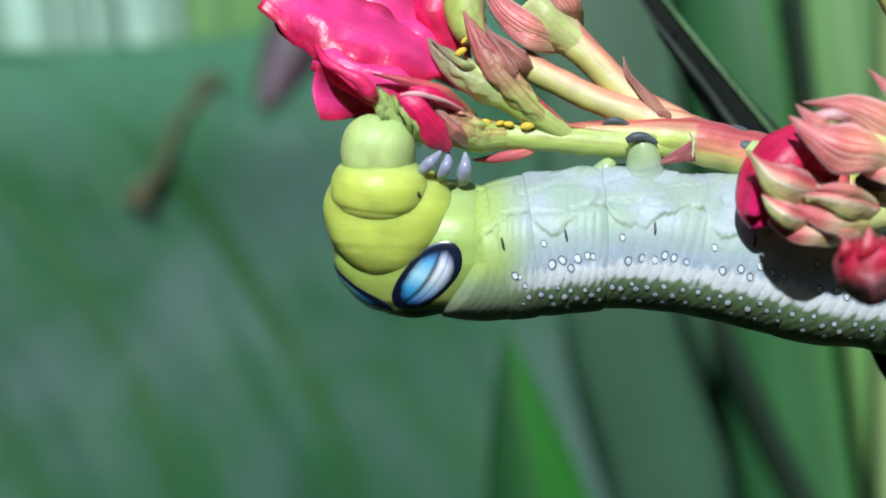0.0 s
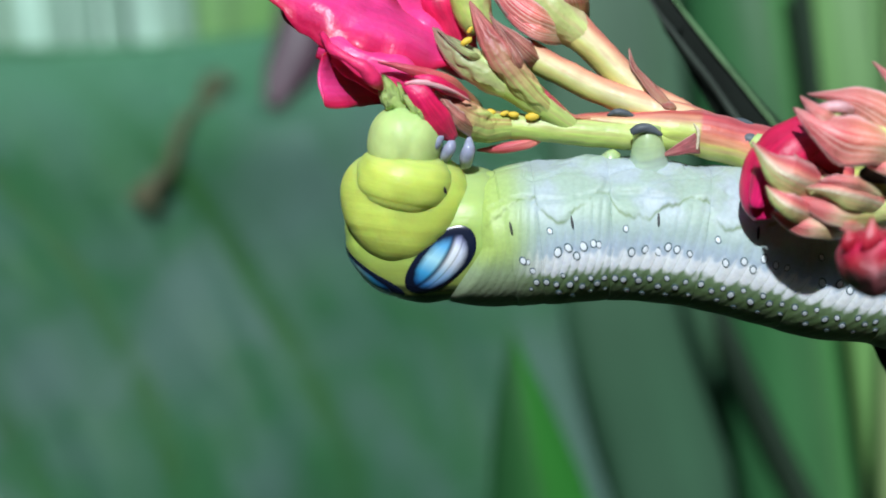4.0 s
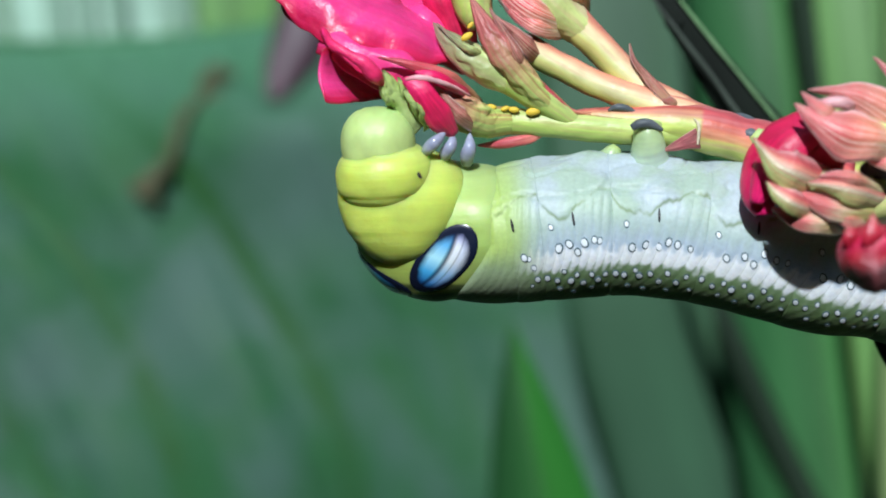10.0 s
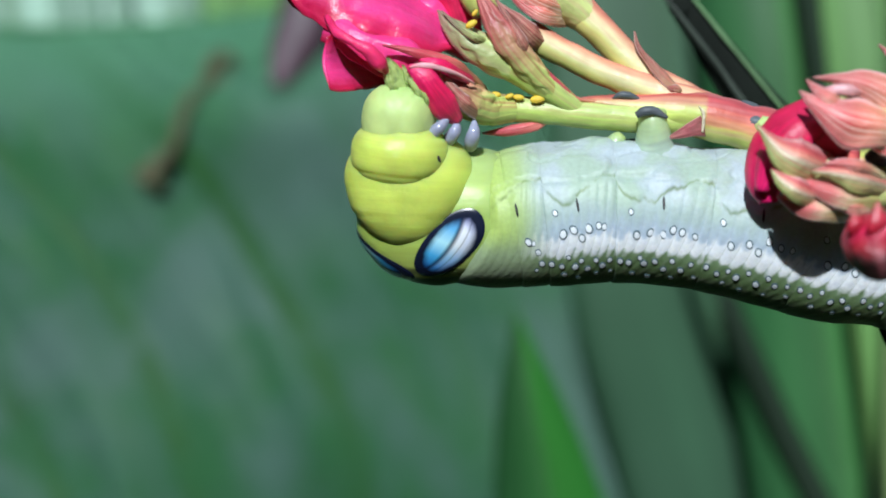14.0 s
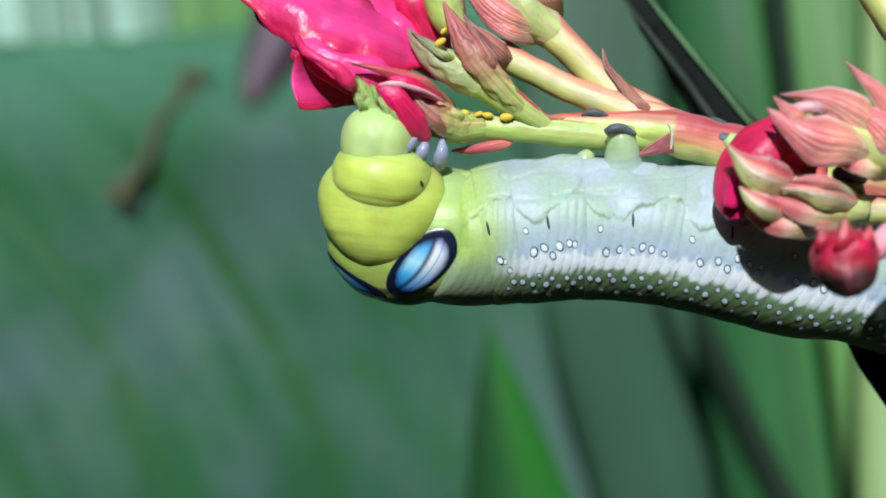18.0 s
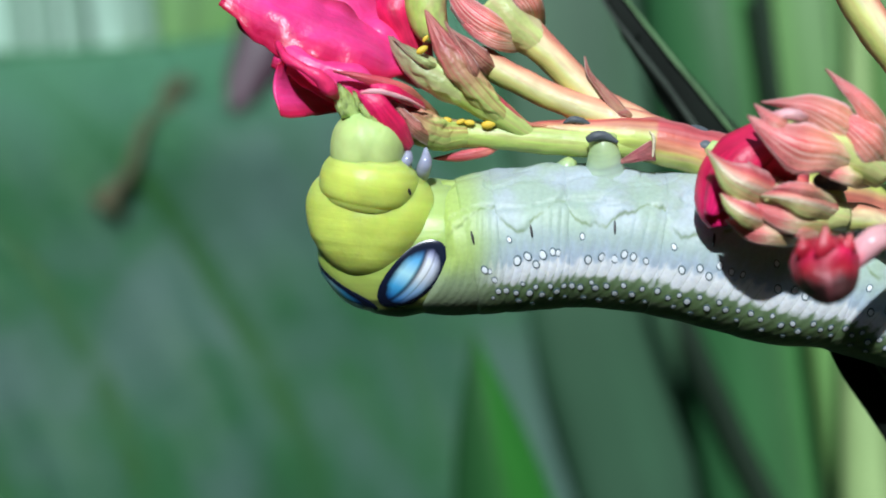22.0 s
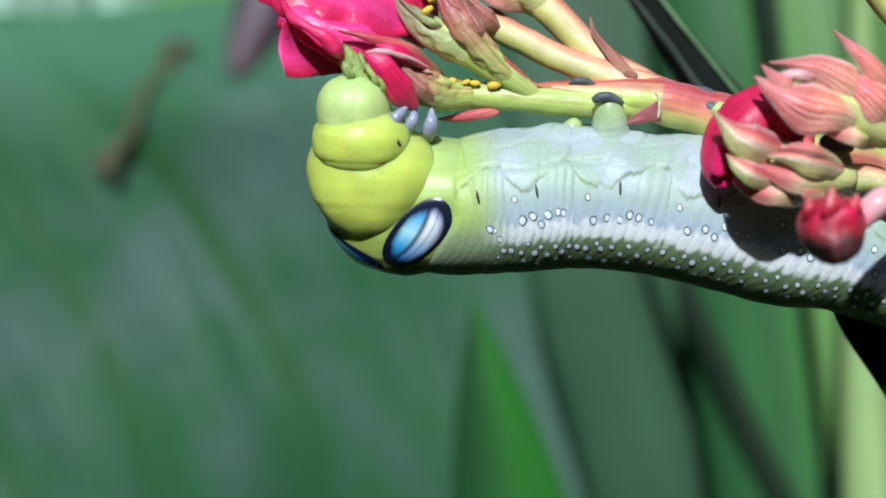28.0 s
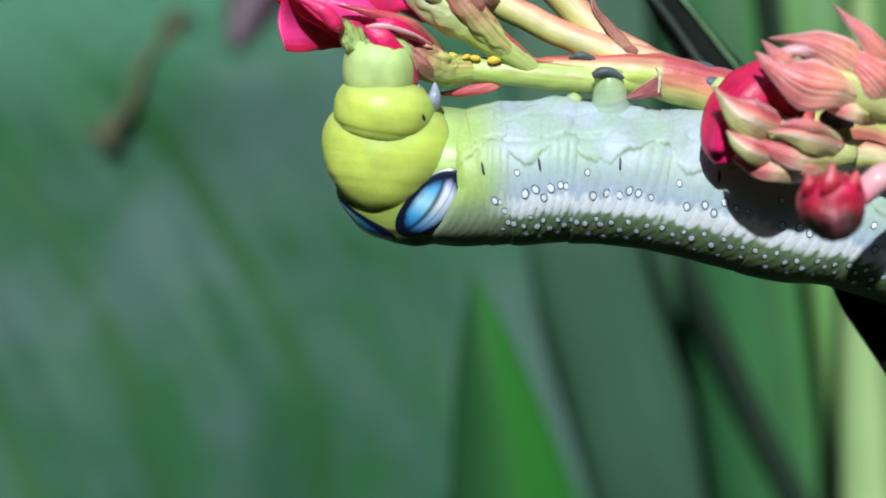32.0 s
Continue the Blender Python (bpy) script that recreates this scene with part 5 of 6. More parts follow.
part("petal", blade([(650, 158, 30), (600, 158, 6), (556, 152, -52), (520, 149, -104), (501, 147, -120)], [24, 34, 46, 53, 44], (0.15, -1, 0.1), -0.25, 7, n=44, m=22, ruffle=10, seed=6), M["petal"], bloom)
part("petal", blade([(730, 110, 20), (660, 40, 16), (590, -10, 16), (540, -50, 30)], [30, 80, 90, 60], (0, -1, 0.4), 0.3, 7, n=30, m=14, ruffle=14, seed=7), M["petal"], bloom)
part("petal", blade([(765, 110, 16), (745, 40, -14), (728, -10, -24), (716, -55, -4)], [22, 40, 46, 34], (0, -1, 0.2), 0.4, 7, n=30, m=14, ruffle=12, seed=8), M["red_petal"], bloom)
part("petal", blade([(560, 70, -24), (505, 45, -54), (466, 10, -54), (436, -50, -24)], [16, 34, 40, 30], (-0.5, -1, 0.2), 0.5, 7, n=28, m=12, ruffle=12, seed=9), M["petal"], bloom)

part("rolled_margin", tube([(508, 66, -112), (524, 92, -150), (556, 112, -168), (582, 126, -166), (602, 150, -156), (617, 166, -140)], [4, 9, 10, 11, 11, 4], n=44, lump=0.30, seed=33), M["margin"], bloom, "rolled crimson edge of a petal")

# the chewed stub at the caterpillar's mouth
stub = part("chewed_stub", tube([(672, 236, -84), (654, 206, -108), (638, 182, -126), (626, 158, -132), (620, 143, -130)], [26, 27, 20, 14, 5], n=40, lump=0.30, seed=14, seg=30), M["chewed"], branch, "chewed green flower stub")
for q, (a, b, w) in enumerate((((640, 214), (616, 139), 11), ((660, 212), (640, 150), 9), ((690, 226), (656, 172), 11), ((630, 212), (617, 168), 7), ((698, 240), (676, 190), 8))):
    sepal([(a[0], a[1], -100), (a[0] * 0.65 + b[0] * 0.35, a[1] * 0.65 + b[1] * 0.35, -134), (a[0] * 0.3 + b[0] * 0.7, a[1] * 0.3 + b[1] * 0.7, -148), (b[0], b[1], -144)],
          [w * 0.8, w, w * 0.8, 2.5], "chewed", parent=stub, ruffle=16, seed=60 + q, cup=0.3, thick=5)

# ---- bud cluster ----
buds = thing("oleander_bud_cluster", plan(1620, 420, -150), "cluster of closed pink oleander buds in pointed sepals", "flower bud")
part("stem", tube([(1720, 520, -140), (1620, 420, -150), (1560, 380, -170), (1500, 376, -190)], [34, 30, 26, 27], n=30, lump=0.05, seed=15), M["pedicel"], buds, "pinkish bud stalk")
big = part("bud_petals", tube([(1420, 270, -185), (1350, 268, -190), (1306, 306, -190), (1284, 352, -190), (1288, 392, -190)], [52, 58, 52, 37, 16], n=40, lump=0.05, seed=16, seg=28), M["red_petal"], buds, "crimson rolled bud petals")
part("petal", blade([(1400, 235, -235), (1335, 262, -248), (1292, 312, -240), (1272, 372, -222)], [20, 40, 34, 12], (-0.5, -1, 0.2), 0.5, 7, ruffle=4, seed=11), M["red_petal"], big)
upper = part("calyx", tube([(1580, 300, -230), (1520, 262, -245), (1450, 232, -250), (1400, 215, -245)], [26, 44, 46, 20], n=26, lump=0.06, seed=17), M["bud_calyx"], buds)
sepal([(1600, 300, -270), (1570, 250, -288), (1530, 215, -290), (1478, 184, -282)], [20, 34, 26, 3], parent=upper, ruffle=6, seed=14, cup=0.4)
sepal([(1575, 275, -262), (1520, 216, -290), (1460, 182, -296), (1410, 173, -290), (1365, 171, -276)], [20, 38, 27, 12, 1.5], parent=upper, ruffle=6, seed=13, cup=0.4)
sepal([(1474, 203, -286), (1440, 194, -304), (1405, 191, -304), (1376, 195, -290)], [6, 11, 9, 3], "pale_petal", parent=upper, seed=15)
sepal([(1440, 236, -290), (1405, 214, -312), (1378, 196, -308), (1353, 175, -292)], [10, 16, 11, 1.5], parent=upper, ruffle=5, seed=45, cup=0.5)
sepal([(1552, 284, -272), (1499, 259, -312), (1438, 247, -326), (1388, 226, -314), (1342, 194, -290)], [20, 38, 45, 26, 2], parent=upper, ruffle=7, seed=12, cup=0.5)
sepal([(1560, 308, -262), (1530, 302, -282), (1490, 292, -292), (1450, 280, -290)], [14, 18, 14, 3], "green_sepal", parent=upper, ruffle=5, seed=43, cup=0.5)
sepal([(1620, 260, -270), (1570, 200, -285), (1525, 152, -285), (1480, 112, -270)], [22, 22, 13, 1.5], parent=upper, ruffle=5, seed=16, cup=0.5)
lower = part("calyx", tube([(1510, 376, -200), (1450, 370, -225), (1385, 352, -240), (1330, 324, -240)], [25, 35, 44, 16], n=26, lump=0.06, seed=18), M["bud_calyx"], buds)
sepal([(1430, 350, -262), (1358, 317, -306), (1322, 301, -312), (1290, 277, -298), (1268, 255, -280)], [25, 40, 33, 14, 2], "lower_sepal", parent=lower, ruffle=6, seed=17, cup=0.5)
sepal([(1510, 386, -262), (1440, 382, -290), (1390, 369, -296), (1346, 350, -282)], [20, 26, 20, 3], "green_sepal", parent=lower, ruffle=5, seed=21, cup=0.5)
sepal([(1510, 366, -270), (1452, 345, -306), (1410, 338, -314), (1364, 335, -296)], [24, 30, 20, 2], "lower_sepal", parent=lower, ruffle=6, seed=20, cup=0.5)
sepal([(1500, 352, -280), (1456, 330, -312), (1420, 322, -318), (1384, 324, -306)], [10, 14, 11, 2], "sepal", parent=lower, ruffle=5, seed=51, cup=0.5)
sepal([(1410, 398, -262), (1352, 373, -302), (1318, 354, -306), (1293, 334, -292)], [14, 23, 17, 2], "lower_sepal", parent=lower, ruffle=5, seed=18, cup=0.5)
sepal([(1460, 404, -242), (1400, 405, -276), (1350, 399, -280), (1303, 378, -266)], [14, 21, 19, 3], "green_sepal", parent=lower, ruffle=4, seed=19, cup=0.5)
sepal([(1490, 398, -250), (1448, 398, -282), (1412, 394, -288), (1376, 398, -274)], [10, 15, 11, 2], "sepal", parent=lower, ruffle=5, seed=52, cup=0.5)

round_bud = thing("round_bud", plan(1540, 440, -400), "small round dark red bud with a pointed crown", "flower bud")
part("stalk", tube([(1640, 420, -260), (1580, 410, -360), (1550, 430, -375), (1520, 455, -390)], [26, 24, 24, 20], n=24, lump=0.05, seed=19), M["pale_petal"], round_bud, "pale pink bud stalk")
rb = part("bud", tube([(1480, 426, -402), (1480, 434, -404), (1481, 466, -408), (1483, 502, -404), (1484, 525, -396)], [40, 50, 57, 46, 12], n=44, lump=0.10, seed=20, seg=40), M["red_bud"], round_bud)
for q, (x0, x1, y1, w, d0) in enumerate(((1446, 1435, 408, 17, -438), (1482, 1479, 388, 20, -456), (1516, 1525, 402, 18, -438), (1464, 1458, 408, 14, -375), (1502, 1506, 406, 14, -375))):
    part("sepal", blade([(x0, 446, d0 + 8), (x0 * 0.75 + x1 * 0.25, 430, d0 - 2), (x0 * 0.35 + x1 * 0.65, 430 * 0.4 + y1 * 0.6, d0 + 2), (x1, y1, d0 + 6)], [w, w, w * 0.5, 0.8], (0, -1, 0.3), 0.3, 4, n=16, m=8), M["crown"], rb)

side_stem = thing("oleander_stalk", plan(1640, 130, -120), "green and orange oleander stalk crossing the corner", "stalk")
part("stem", tube([(1720, 240, -120), (1640, 135, -120), (1560, 30, -120), (1500, -70, -120)], [34, 33, 33, 32], n=24, lump=0.03, seed=21), M["pedicel"], side_stem)


def aphid(u, v, d, size, turn):
    ob = thing("aphid", plan(u, v, d), "tiny yellow aphid sitting on the stalk", "aphid", "aphids on the branch")
    ob.rotation_euler = (0, radians(turn), 0)
    part("body", ball(9 * size, 8 * size, 16 * size, 16, 18), M["aphid"], ob, local=True)
    for s in (-1, 1):
        for q in range(3):
            bm = bmesh.new()
            a = Vector((s * 6, -3, (q - 1) * 7)) * (UNIT * size)
            c = Vector((s * 12, -1, (q - 1) * 10)) * (UNIT * size)
            ring1 = [bm.verts.new(a + Vector((math.cos(w), 0, math.sin(w))) * UNIT * 0.8) for w in (0, 2.1, 4.2)]
            ring2 = [bm.verts.new(c + Vector((math.cos(w), 0, math.sin(w))) * UNIT * 0.5) for w in (0, 2.1, 4.2)]
            grid_faces(bm, [ring1, ring2], True)
            part("leg", bm, M["dark_leg"], ob, local=True)
    return ob


aphid(882, 210, -52, 0.85, 80)
aphid(808, 202, -48, 0.55, 100)
aphid(832, 205, -50, 0.5, 70)
aphid(848, 207, -50, 0.6, 95)
aphid(764, 78, -92, 0.7, 60)
aphid(770, 58, -92, 0.45, 40)


# ---- what moves ----
# rows: seconds, x, y, z in millimetres, lean and turn in degrees
HEAD = [
    (0, -8.86, -5.5, 10.03, 5.1, 5.9), (0.5, -8.65, -5.5, 10.37, 5.7, 7), (1, -8.85, -5.5, 10, 4.5, 5.8), (1.5, -9.5, -5.5, 10.17, 3.8, 1.8),
    (2, -9.35, -5.5, 10.18, 8.2, 3.9), (2.5, -6.59, -5.5, 9.91, 13.4, 15.5), (3, -6.5, -5.5, 10.01, 8.6, 13.9), (3.5, -6.9, -5.5, 9.95, 6.7, 11.2),
    (5.5, -5.93, -5.5, 8.82, 8.7, 14.5), (6, -5.87, -5.5, 9.42, 7.9, 13.2), (6.5, -5.83, -5.5, 9.21, 6.8, 12.2), (7, -5.29, -5.5, 9.26, 8.9, 15.5),
    (7.5, -5.53, -5.5, 9.17, 9.7, 15), (8, -5.97, -5.5, 9.01, 9.5, 13.3), (8.5, -6.47, -5.5, 8.61, 8.4, 11.6), (9, -7.24, -5.5, 8.73, 4.6, 7),
    (9.5, -9.57, -5.5, 9.05, -4.1, -6.2), (10, -9.32, -5.5, 9.2, -0.6, -3.6), (10.5, -9.12, -5.5, 9.55, 0.5, -0.5), (11, -8.9, -5.5, 9.23, -1.1, -0),
    (11.5, -8.95, -5.5, 9.2, -2, -0.6), (12, -8.85, -5.5, 8.64, -2.4, 0.3), (12.5, -8.03, -5.5, 10.03, 3.5, 5.3), (13, -7.09, -5.5, 10.68, 6, 8.7),
    (13.5, -7.67, -5.5, 10.57, 3.7, 4.3), (14, -7.8, -5.5, 10.27, 5, 5.2), (14.5, -8.2, -5.5, 10.03, 1, 2.6), (15, -8.59, -5.5, 9.82, -2.8, 0.7),
    (15.5, -8.59, -5.5, 9.51, -2.9, 1.3), (17.5, -6.75, -5.5, 10.92, 3, 8.7), (18, -6.88, -5.5, 9.87, 3.2, 9), (18.5, -5.97, -5.5, 9.18, 11.4, 16.6),
    (19, -8.47, -5.5, 9.59, 0, 0), (19.5, -7.58, -5.5, 10.29, 4, 5.9), (20, -7.98, -5.5, 10.37, 1.4, 2.9), (20.5, -7.8, -5.5, 10.08, 2.8, 5),
    (21, -8.08, -5.5, 10.01, 1.3, 3.2), (21.5, -8.24, -5.5, 9.76, 0.4, 3.4), (22, -6.14, -5.5, 10.15, 5.8, 10.4), (22.5, -6.32, -5.5, 10.31, 5.2, 9),
    (23, -6.15, -5.5, 10.36, 6, 9.6), (23.5, -5.5, -5.5, 10.21, 7.2, 12.9), (24, -5.67, -5.5, 10.44, 4.5, 11.1), (24.5, -7.36, -5.5, 10.48, -1.9, 1.4),
    (25, -6.33, -5.5, 10.76, 2.1, 6), (25.5, -6.68, -5.5, 10.11, 1.9, 5.2), (27.5, -7.28, -5.5, 9.59, 0, 4.8), (28, -7.95, -5.5, 9.76, -2.4, 1.1),
    (28.5, -5.28, -5.5, 10.01, 5.6, 11.1), (29, -5.62, -5.5, 10.9, 3.3, 9.4), (29.5, -6.31, -5.5, 9.81, 0.7, 5.6), (30, -6.06, -5.5, 9.71, 2.9, 7.7),
    (30.5, -5.32, -5.5, 10.19, 5.3, 9.9), (31, -6.61, -5.5, 11.02, -0.1, 2), (31.5, -5.8, -5.5, 10.77, 2.3, 5.8), (32, -5.48, -5.5, 11.34, 3.7, 7.8),
]
FRONT = [
    (0, -8.68, -4.8, 6.37, 4.5, 5), (0.5, -8.52, -4.8, 6.67, 5.5, 6), (1, -8.6, -4.8, 6.4, 4.4, 5), (1.5, -9.2, -4.8, 6.8, 1.1, 1.5),
    (2, -9.47, -4.8, 7.05, 2.7, 3.4), (2.5, -7.26, -4.8, 6.44, 12.5, 13.3), (3, -6.69, -4.8, 6.2, 11.2, 11.9), (3.5, -6.88, -4.8, 6.23, 8.8, 9.6),
    (5.5, -6.14, -4.8, 5.01, 11.7, 12.4), (6, -5.99, -4.8, 5.88, 10.6, 11.3), (6.5, -5.83, -4.8, 5.5, 9.7, 10.5), (7, -5.51, -4.8, 5.61, 12.7, 13.3),
    (7.5, -5.8, -4.8, 5.93, 12.4, 12.8), (8, -6.2, -4.8, 6.04, 10.8, 11.4), (8.5, -6.6, -4.8, 5.73, 9.1, 9.9), (9, -7.04, -4.8, 5.71, 4.7, 6),
    (9.5, -8.52, -4.8, 5.87, -5.5, -5.3), (10, -8.65, -4.8, 6.18, -3.8, -3.1), (10.5, -8.54, -4.8, 6.48, -1.1, -0.4), (11, -8.21, -4.8, 6.32, -1.1, -0),
    (11.5, -8.2, -4.8, 6.35, -1.4, -0.5), (12, -8.16, -4.8, 6.15, -1.3, 0.3), (12.5, -7.7, -4.8, 6.64, 4.2, 4.5), (13, -7, -4.8, 6.78, 7, 7.4),
    (13.5, -7.33, -4.8, 6.96, 3.5, 3.6), (14, -7.63, -4.8, 7.05, 3.9, 4.4), (14.5, -7.68, -4.8, 7.01, 1.5, 2.2), (15, -7.77, -4.8, 6.97, -0.4, 0.6),
    (15.5, -7.84, -4.8, 6.91, -0.5, 1.1), (17.5, -6.33, -4.8, 7.17, 6.9, 7.5), (18, -6.54, -4.8, 6.64, 7, 7.8), (18.5, -6.38, -4.8, 6.12, 13.7, 14.2),
    (19, -7.77, -4.8, 6.1, 0, 0), (19.5, -7.3, -4.8, 6.91, 4.4, 5), (20, -7.42, -4.8, 6.87, 2.2, 2.5), (20.5, -7.43, -4.8, 6.97, 3.6, 4.3),
    (21, -7.6, -4.8, 7.04, 2.1, 2.8), (21.5, -7.68, -4.8, 6.81, 1.9, 2.9), (22, -6.03, -4.8, 6.66, 8.3, 8.9), (22.5, -6.15, -4.8, 6.67, 7.3, 7.7),
    (23, -6.06, -4.8, 6.72, 7.7, 8.2), (23.5, -5.54, -4.8, 6.75, 10.2, 11.1), (24, -5.43, -4.8, 6.96, 8.8, 9.5), (24.5, -6.43, -4.8, 6.91, 1.8, 1.2),
    (25, -5.82, -4.8, 7.12, 5.2, 5.1), (25.5, -6.28, -4.8, 7.36, 4.2, 4.4), (27.5, -6.79, -4.8, 7.16, 3.7, 4.1), (28, -7.19, -4.8, 7.02, 0.7, 1),
    (28.5, -5.17, -4.8, 6.94, 8.8, 9.5), (29, -5.24, -4.8, 7.27, 7.6, 8), (29.5, -5.72, -4.8, 6.55, 4.7, 4.8), (30, -5.7, -4.8, 6.61, 6.2, 6.6),
    (30.5, -5.17, -4.8, 6.83, 8, 8.5), (31, -5.87, -4.8, 7.4, 2.8, 1.7), (31.5, -5.33, -4.8, 7.18, 5.2, 5), (32, -5.13, -4.8, 7.46, 6.6, 6.7),
]
MIDDLE = [
    (0, -7.94, -3.1, 3.5, 1.4, 6.1), (0.5, -7.9, -3.1, 3.71, 2, 5.4), (1, -7.92, -3.1, 3.48, 1.7, 5.6), (1.5, -7.95, -3.1, 3.76, -0.6, 6.1),
    (2, -8.13, -3.1, 3.88, -0.8, 6.9), (2.5, -7.18, -3.1, 3.65, 4.5, 6.7), (3, -6.83, -3.1, 3.78, 5.8, 7.4), (3.5, -6.81, -3.1, 3.9, 4.6, 7.4),
    (5.5, -6.36, -3.1, 2.68, 6.2, 8), (6, -6.1, -3.1, 3.29, 5.6, 4.1), (6.5, -5.9, -3.1, 2.96, 5.4, 6), (7, -5.88, -3.1, 3.34, 6.2, 8.3),
    (7.5, -6.03, -3.1, 3.53, 6.2, 7), (8, -6.21, -3.1, 3.4, 5, 5.6), (8.5, -6.44, -3.1, 3.25, 4.1, 6.2), (9, -6.5, -3.1, 3.18, 1.9, 6.6),
    (9.5, -6.77, -3.1, 2.96, -2.8, 5.7), (10, -6.92, -3.1, 3.24, -2.6, 4.8), (10.5, -7.21, -3.1, 3.43, -0.9, 5.2), (11, -7.07, -3.1, 3.37, -0.3, 5.5),
    (11.5, -7.01, -3.1, 3.18, -0.1, 5.1), (12, -7.06, -3.1, 3.03, 0.1, 4.9), (12.5, -7.02, -3.1, 3.28, 2.1, 3.9), (13, -6.61, -3.1, 3.56, 3.3, 3.2),
    (13.5, -6.5, -3.1, 3.67, 1.4, 3.5), (14, -6.77, -3.1, 3.79, 1.3, 4.2), (14.5, -6.77, -3.1, 3.84, 1, 5.5), (15, -6.86, -3.1, 3.87, 0.9, 6.8),
    (15.5, -6.95, -3.1, 3.91, 0.9, 8.7), (17.5, -6.28, -3.1, 4.06, 4.7, 5.4), (18, -6.46, -3.1, 3.47, 4.6, 4.9), (18.5, -6.73, -3.1, 3.27, 6.2, 2.6),
    (19, -6.64, -3.1, 2.98, 0, 0), (19.5, -5.5, -3.1, 3.89, 2, 1.5), (20, -6.59, -3.1, 3.75, 1.3, 3.3), (20.5, -6.75, -3.1, 3.89, 1.9, 3.4),
    (21, -6.75, -3.1, 3.76, 1.4, 3.5), (21.5, -6.93, -3.1, 3.76, 1.5, 2.4), (22, -5.93, -3.1, 3.28, 4.5, 1.1), (22.5, -5.89, -3.1, 3.15, 3.9, 1.1),
    (23, -5.81, -3.1, 3.22, 3.9, 1.1), (23.5, -5.69, -3.1, 3.35, 5.6, 1.5), (24, -5.57, -3.1, 3.42, 5.5, 2), (24.5, -5.74, -3.1, 3.18, 2.4, 1),
    (25, -5.42, -3.1, 3.22, 3.5, 0.3), (25.5, -5.65, -3.1, 3.2, 2.8, -1), (27.5, -6.2, -3.1, 2.99, 2.9, -1.1), (28, -6.29, -3.1, 3.29, 1.6, -0.9),
    (28.5, -5.17, -3.1, 3.25, 5, -1.1), (29, -5.24, -3.1, 3.38, 5, -0.8), (29.5, -5.36, -3.1, 2.76, 3.6, -1.1), (30, -5.43, -3.1, 2.71, 4, -1.2),
    (30.5, -5.04, -3.1, 2.68, 4.5, -0.4), (31, -5.09, -3.1, 3.01, 2.4, 0.7), (31.5, -4.87, -3.1, 3.11, 3.4, 0.2), (32, -4.87, -3.1, 3.42, 4, -0.5),
]
HIND = [
    (0, -5.62, 0, 1.03, 0, 4.3), (0.5, -5.57, 0, 1.31, 0, 4.8), (1, -5.55, 0, 1.03, 0, 4.3), (1.5, -5.37, 0, 1.23, 0, 1.8),
    (2, -5.79, 0, 1.22, 0, 3.2), (2.5, -5.16, 0, 1.23, 0, 6.6), (3, -4.87, 0, 1.49, 0, 6.5), (3.5, -4.81, 0, 1.63, 0, 6.1),
    (5.5, -4.46, 0, 0.65, 0, 6.5), (6, -3.8, 0, 1.28, 0, 6.4), (6.5, -3.78, 0, 1, 0, 6.2), (7, -4.02, 0, 1.41, 0, 6.6),
    (7.5, -4.04, 0, 1.58, 0, 6.6), (8, -4.07, 0, 1.42, 0, 6.4), (8.5, -4.32, 0, 1.21, 0, 6.1), (9, -4.28, 0, 1.1, 0, 4.8),
    (9.5, -3.6, 0, 0.87, 0, -3.5), (10, -3.82, 0, 1.16, 0, -2), (10.5, -4.38, 0, 1.25, 0, 0.1), (11, -4.3, 0, 1.07, 0, 0.5),
    (11.5, -4.16, 0, 1.02, 0, 0), (12, -4.26, 0, 0.99, 0, 0.7), (12.5, -4.45, 0, 1.19, 0, 4), (13, -4.12, 0, 1.38, 0, 5.4),
    (13.5, -3.83, 0, 1.45, 0, 3.4), (14, -4.23, 0, 1.51, 0, 3.9), (14.5, -4.2, 0, 1.55, 0, 2.4), (15, -3.1, 0, 1.59, 0, 1),
    (15.5, -4.6, 0, 1.6, 0, 1.4), (17.5, -4.01, 0, 1.86, 0, 5.4), (18, -4.15, 0, 1.32, 0, 5.5), (18.5, -4.31, 0, 1.16, 0, 6.7),
    (19, -3.32, 0, 0.93, 0, 0.5), (19.5, -3.95, 0, 1.75, 0, 4.3), (20, -3.87, 0, 1.52, 0, 2.6), (20.5, -4.17, 0, 1.72, 0, 3.9),
    (21, -4.07, 0, 1.64, 0, 2.8), (21.5, -4.16, 0, 1.55, 0, 2.9), (22, -3.33, 0, 0.96, 0, 5.9), (22.5, -3.26, 0, 0.87, 0, 5.5),
    (23, -3.19, 0, 0.99, 0, 5.7), (23.5, -3.17, 0, 1.09, 0, 6.4), (24, -3.07, 0, 1.11, 0, 6), (24.5, -2.68, 0, 1.02, 0, 1.5),
    (25, -2.59, 0, 1.18, 0, 4.4), (25.5, -2.65, 0, 1.32, 0, 3.9), (27.5, -3.15, 0, 1.04, 0, 3.7), (28, -3.02, 0, 1.15, 0, 1.3),
    (28.5, -2.37, 0, 1.17, 0, 6), (29, -2.43, 0, 1.35, 0, 5.6), (29.5, -2.37, 0, 0.72, 0, 4.2), (30, -2.53, 0, 0.67, 0, 5.1),
    (30.5, -2.28, 0, 0.68, 0, 5.8), (31, -2.05, 0, 1.01, 0, 2), (31.5, -2.02, 0, 1.18, 0, 4.3), (32, -2.03, 0, 1.56, 0, 5.1),
]
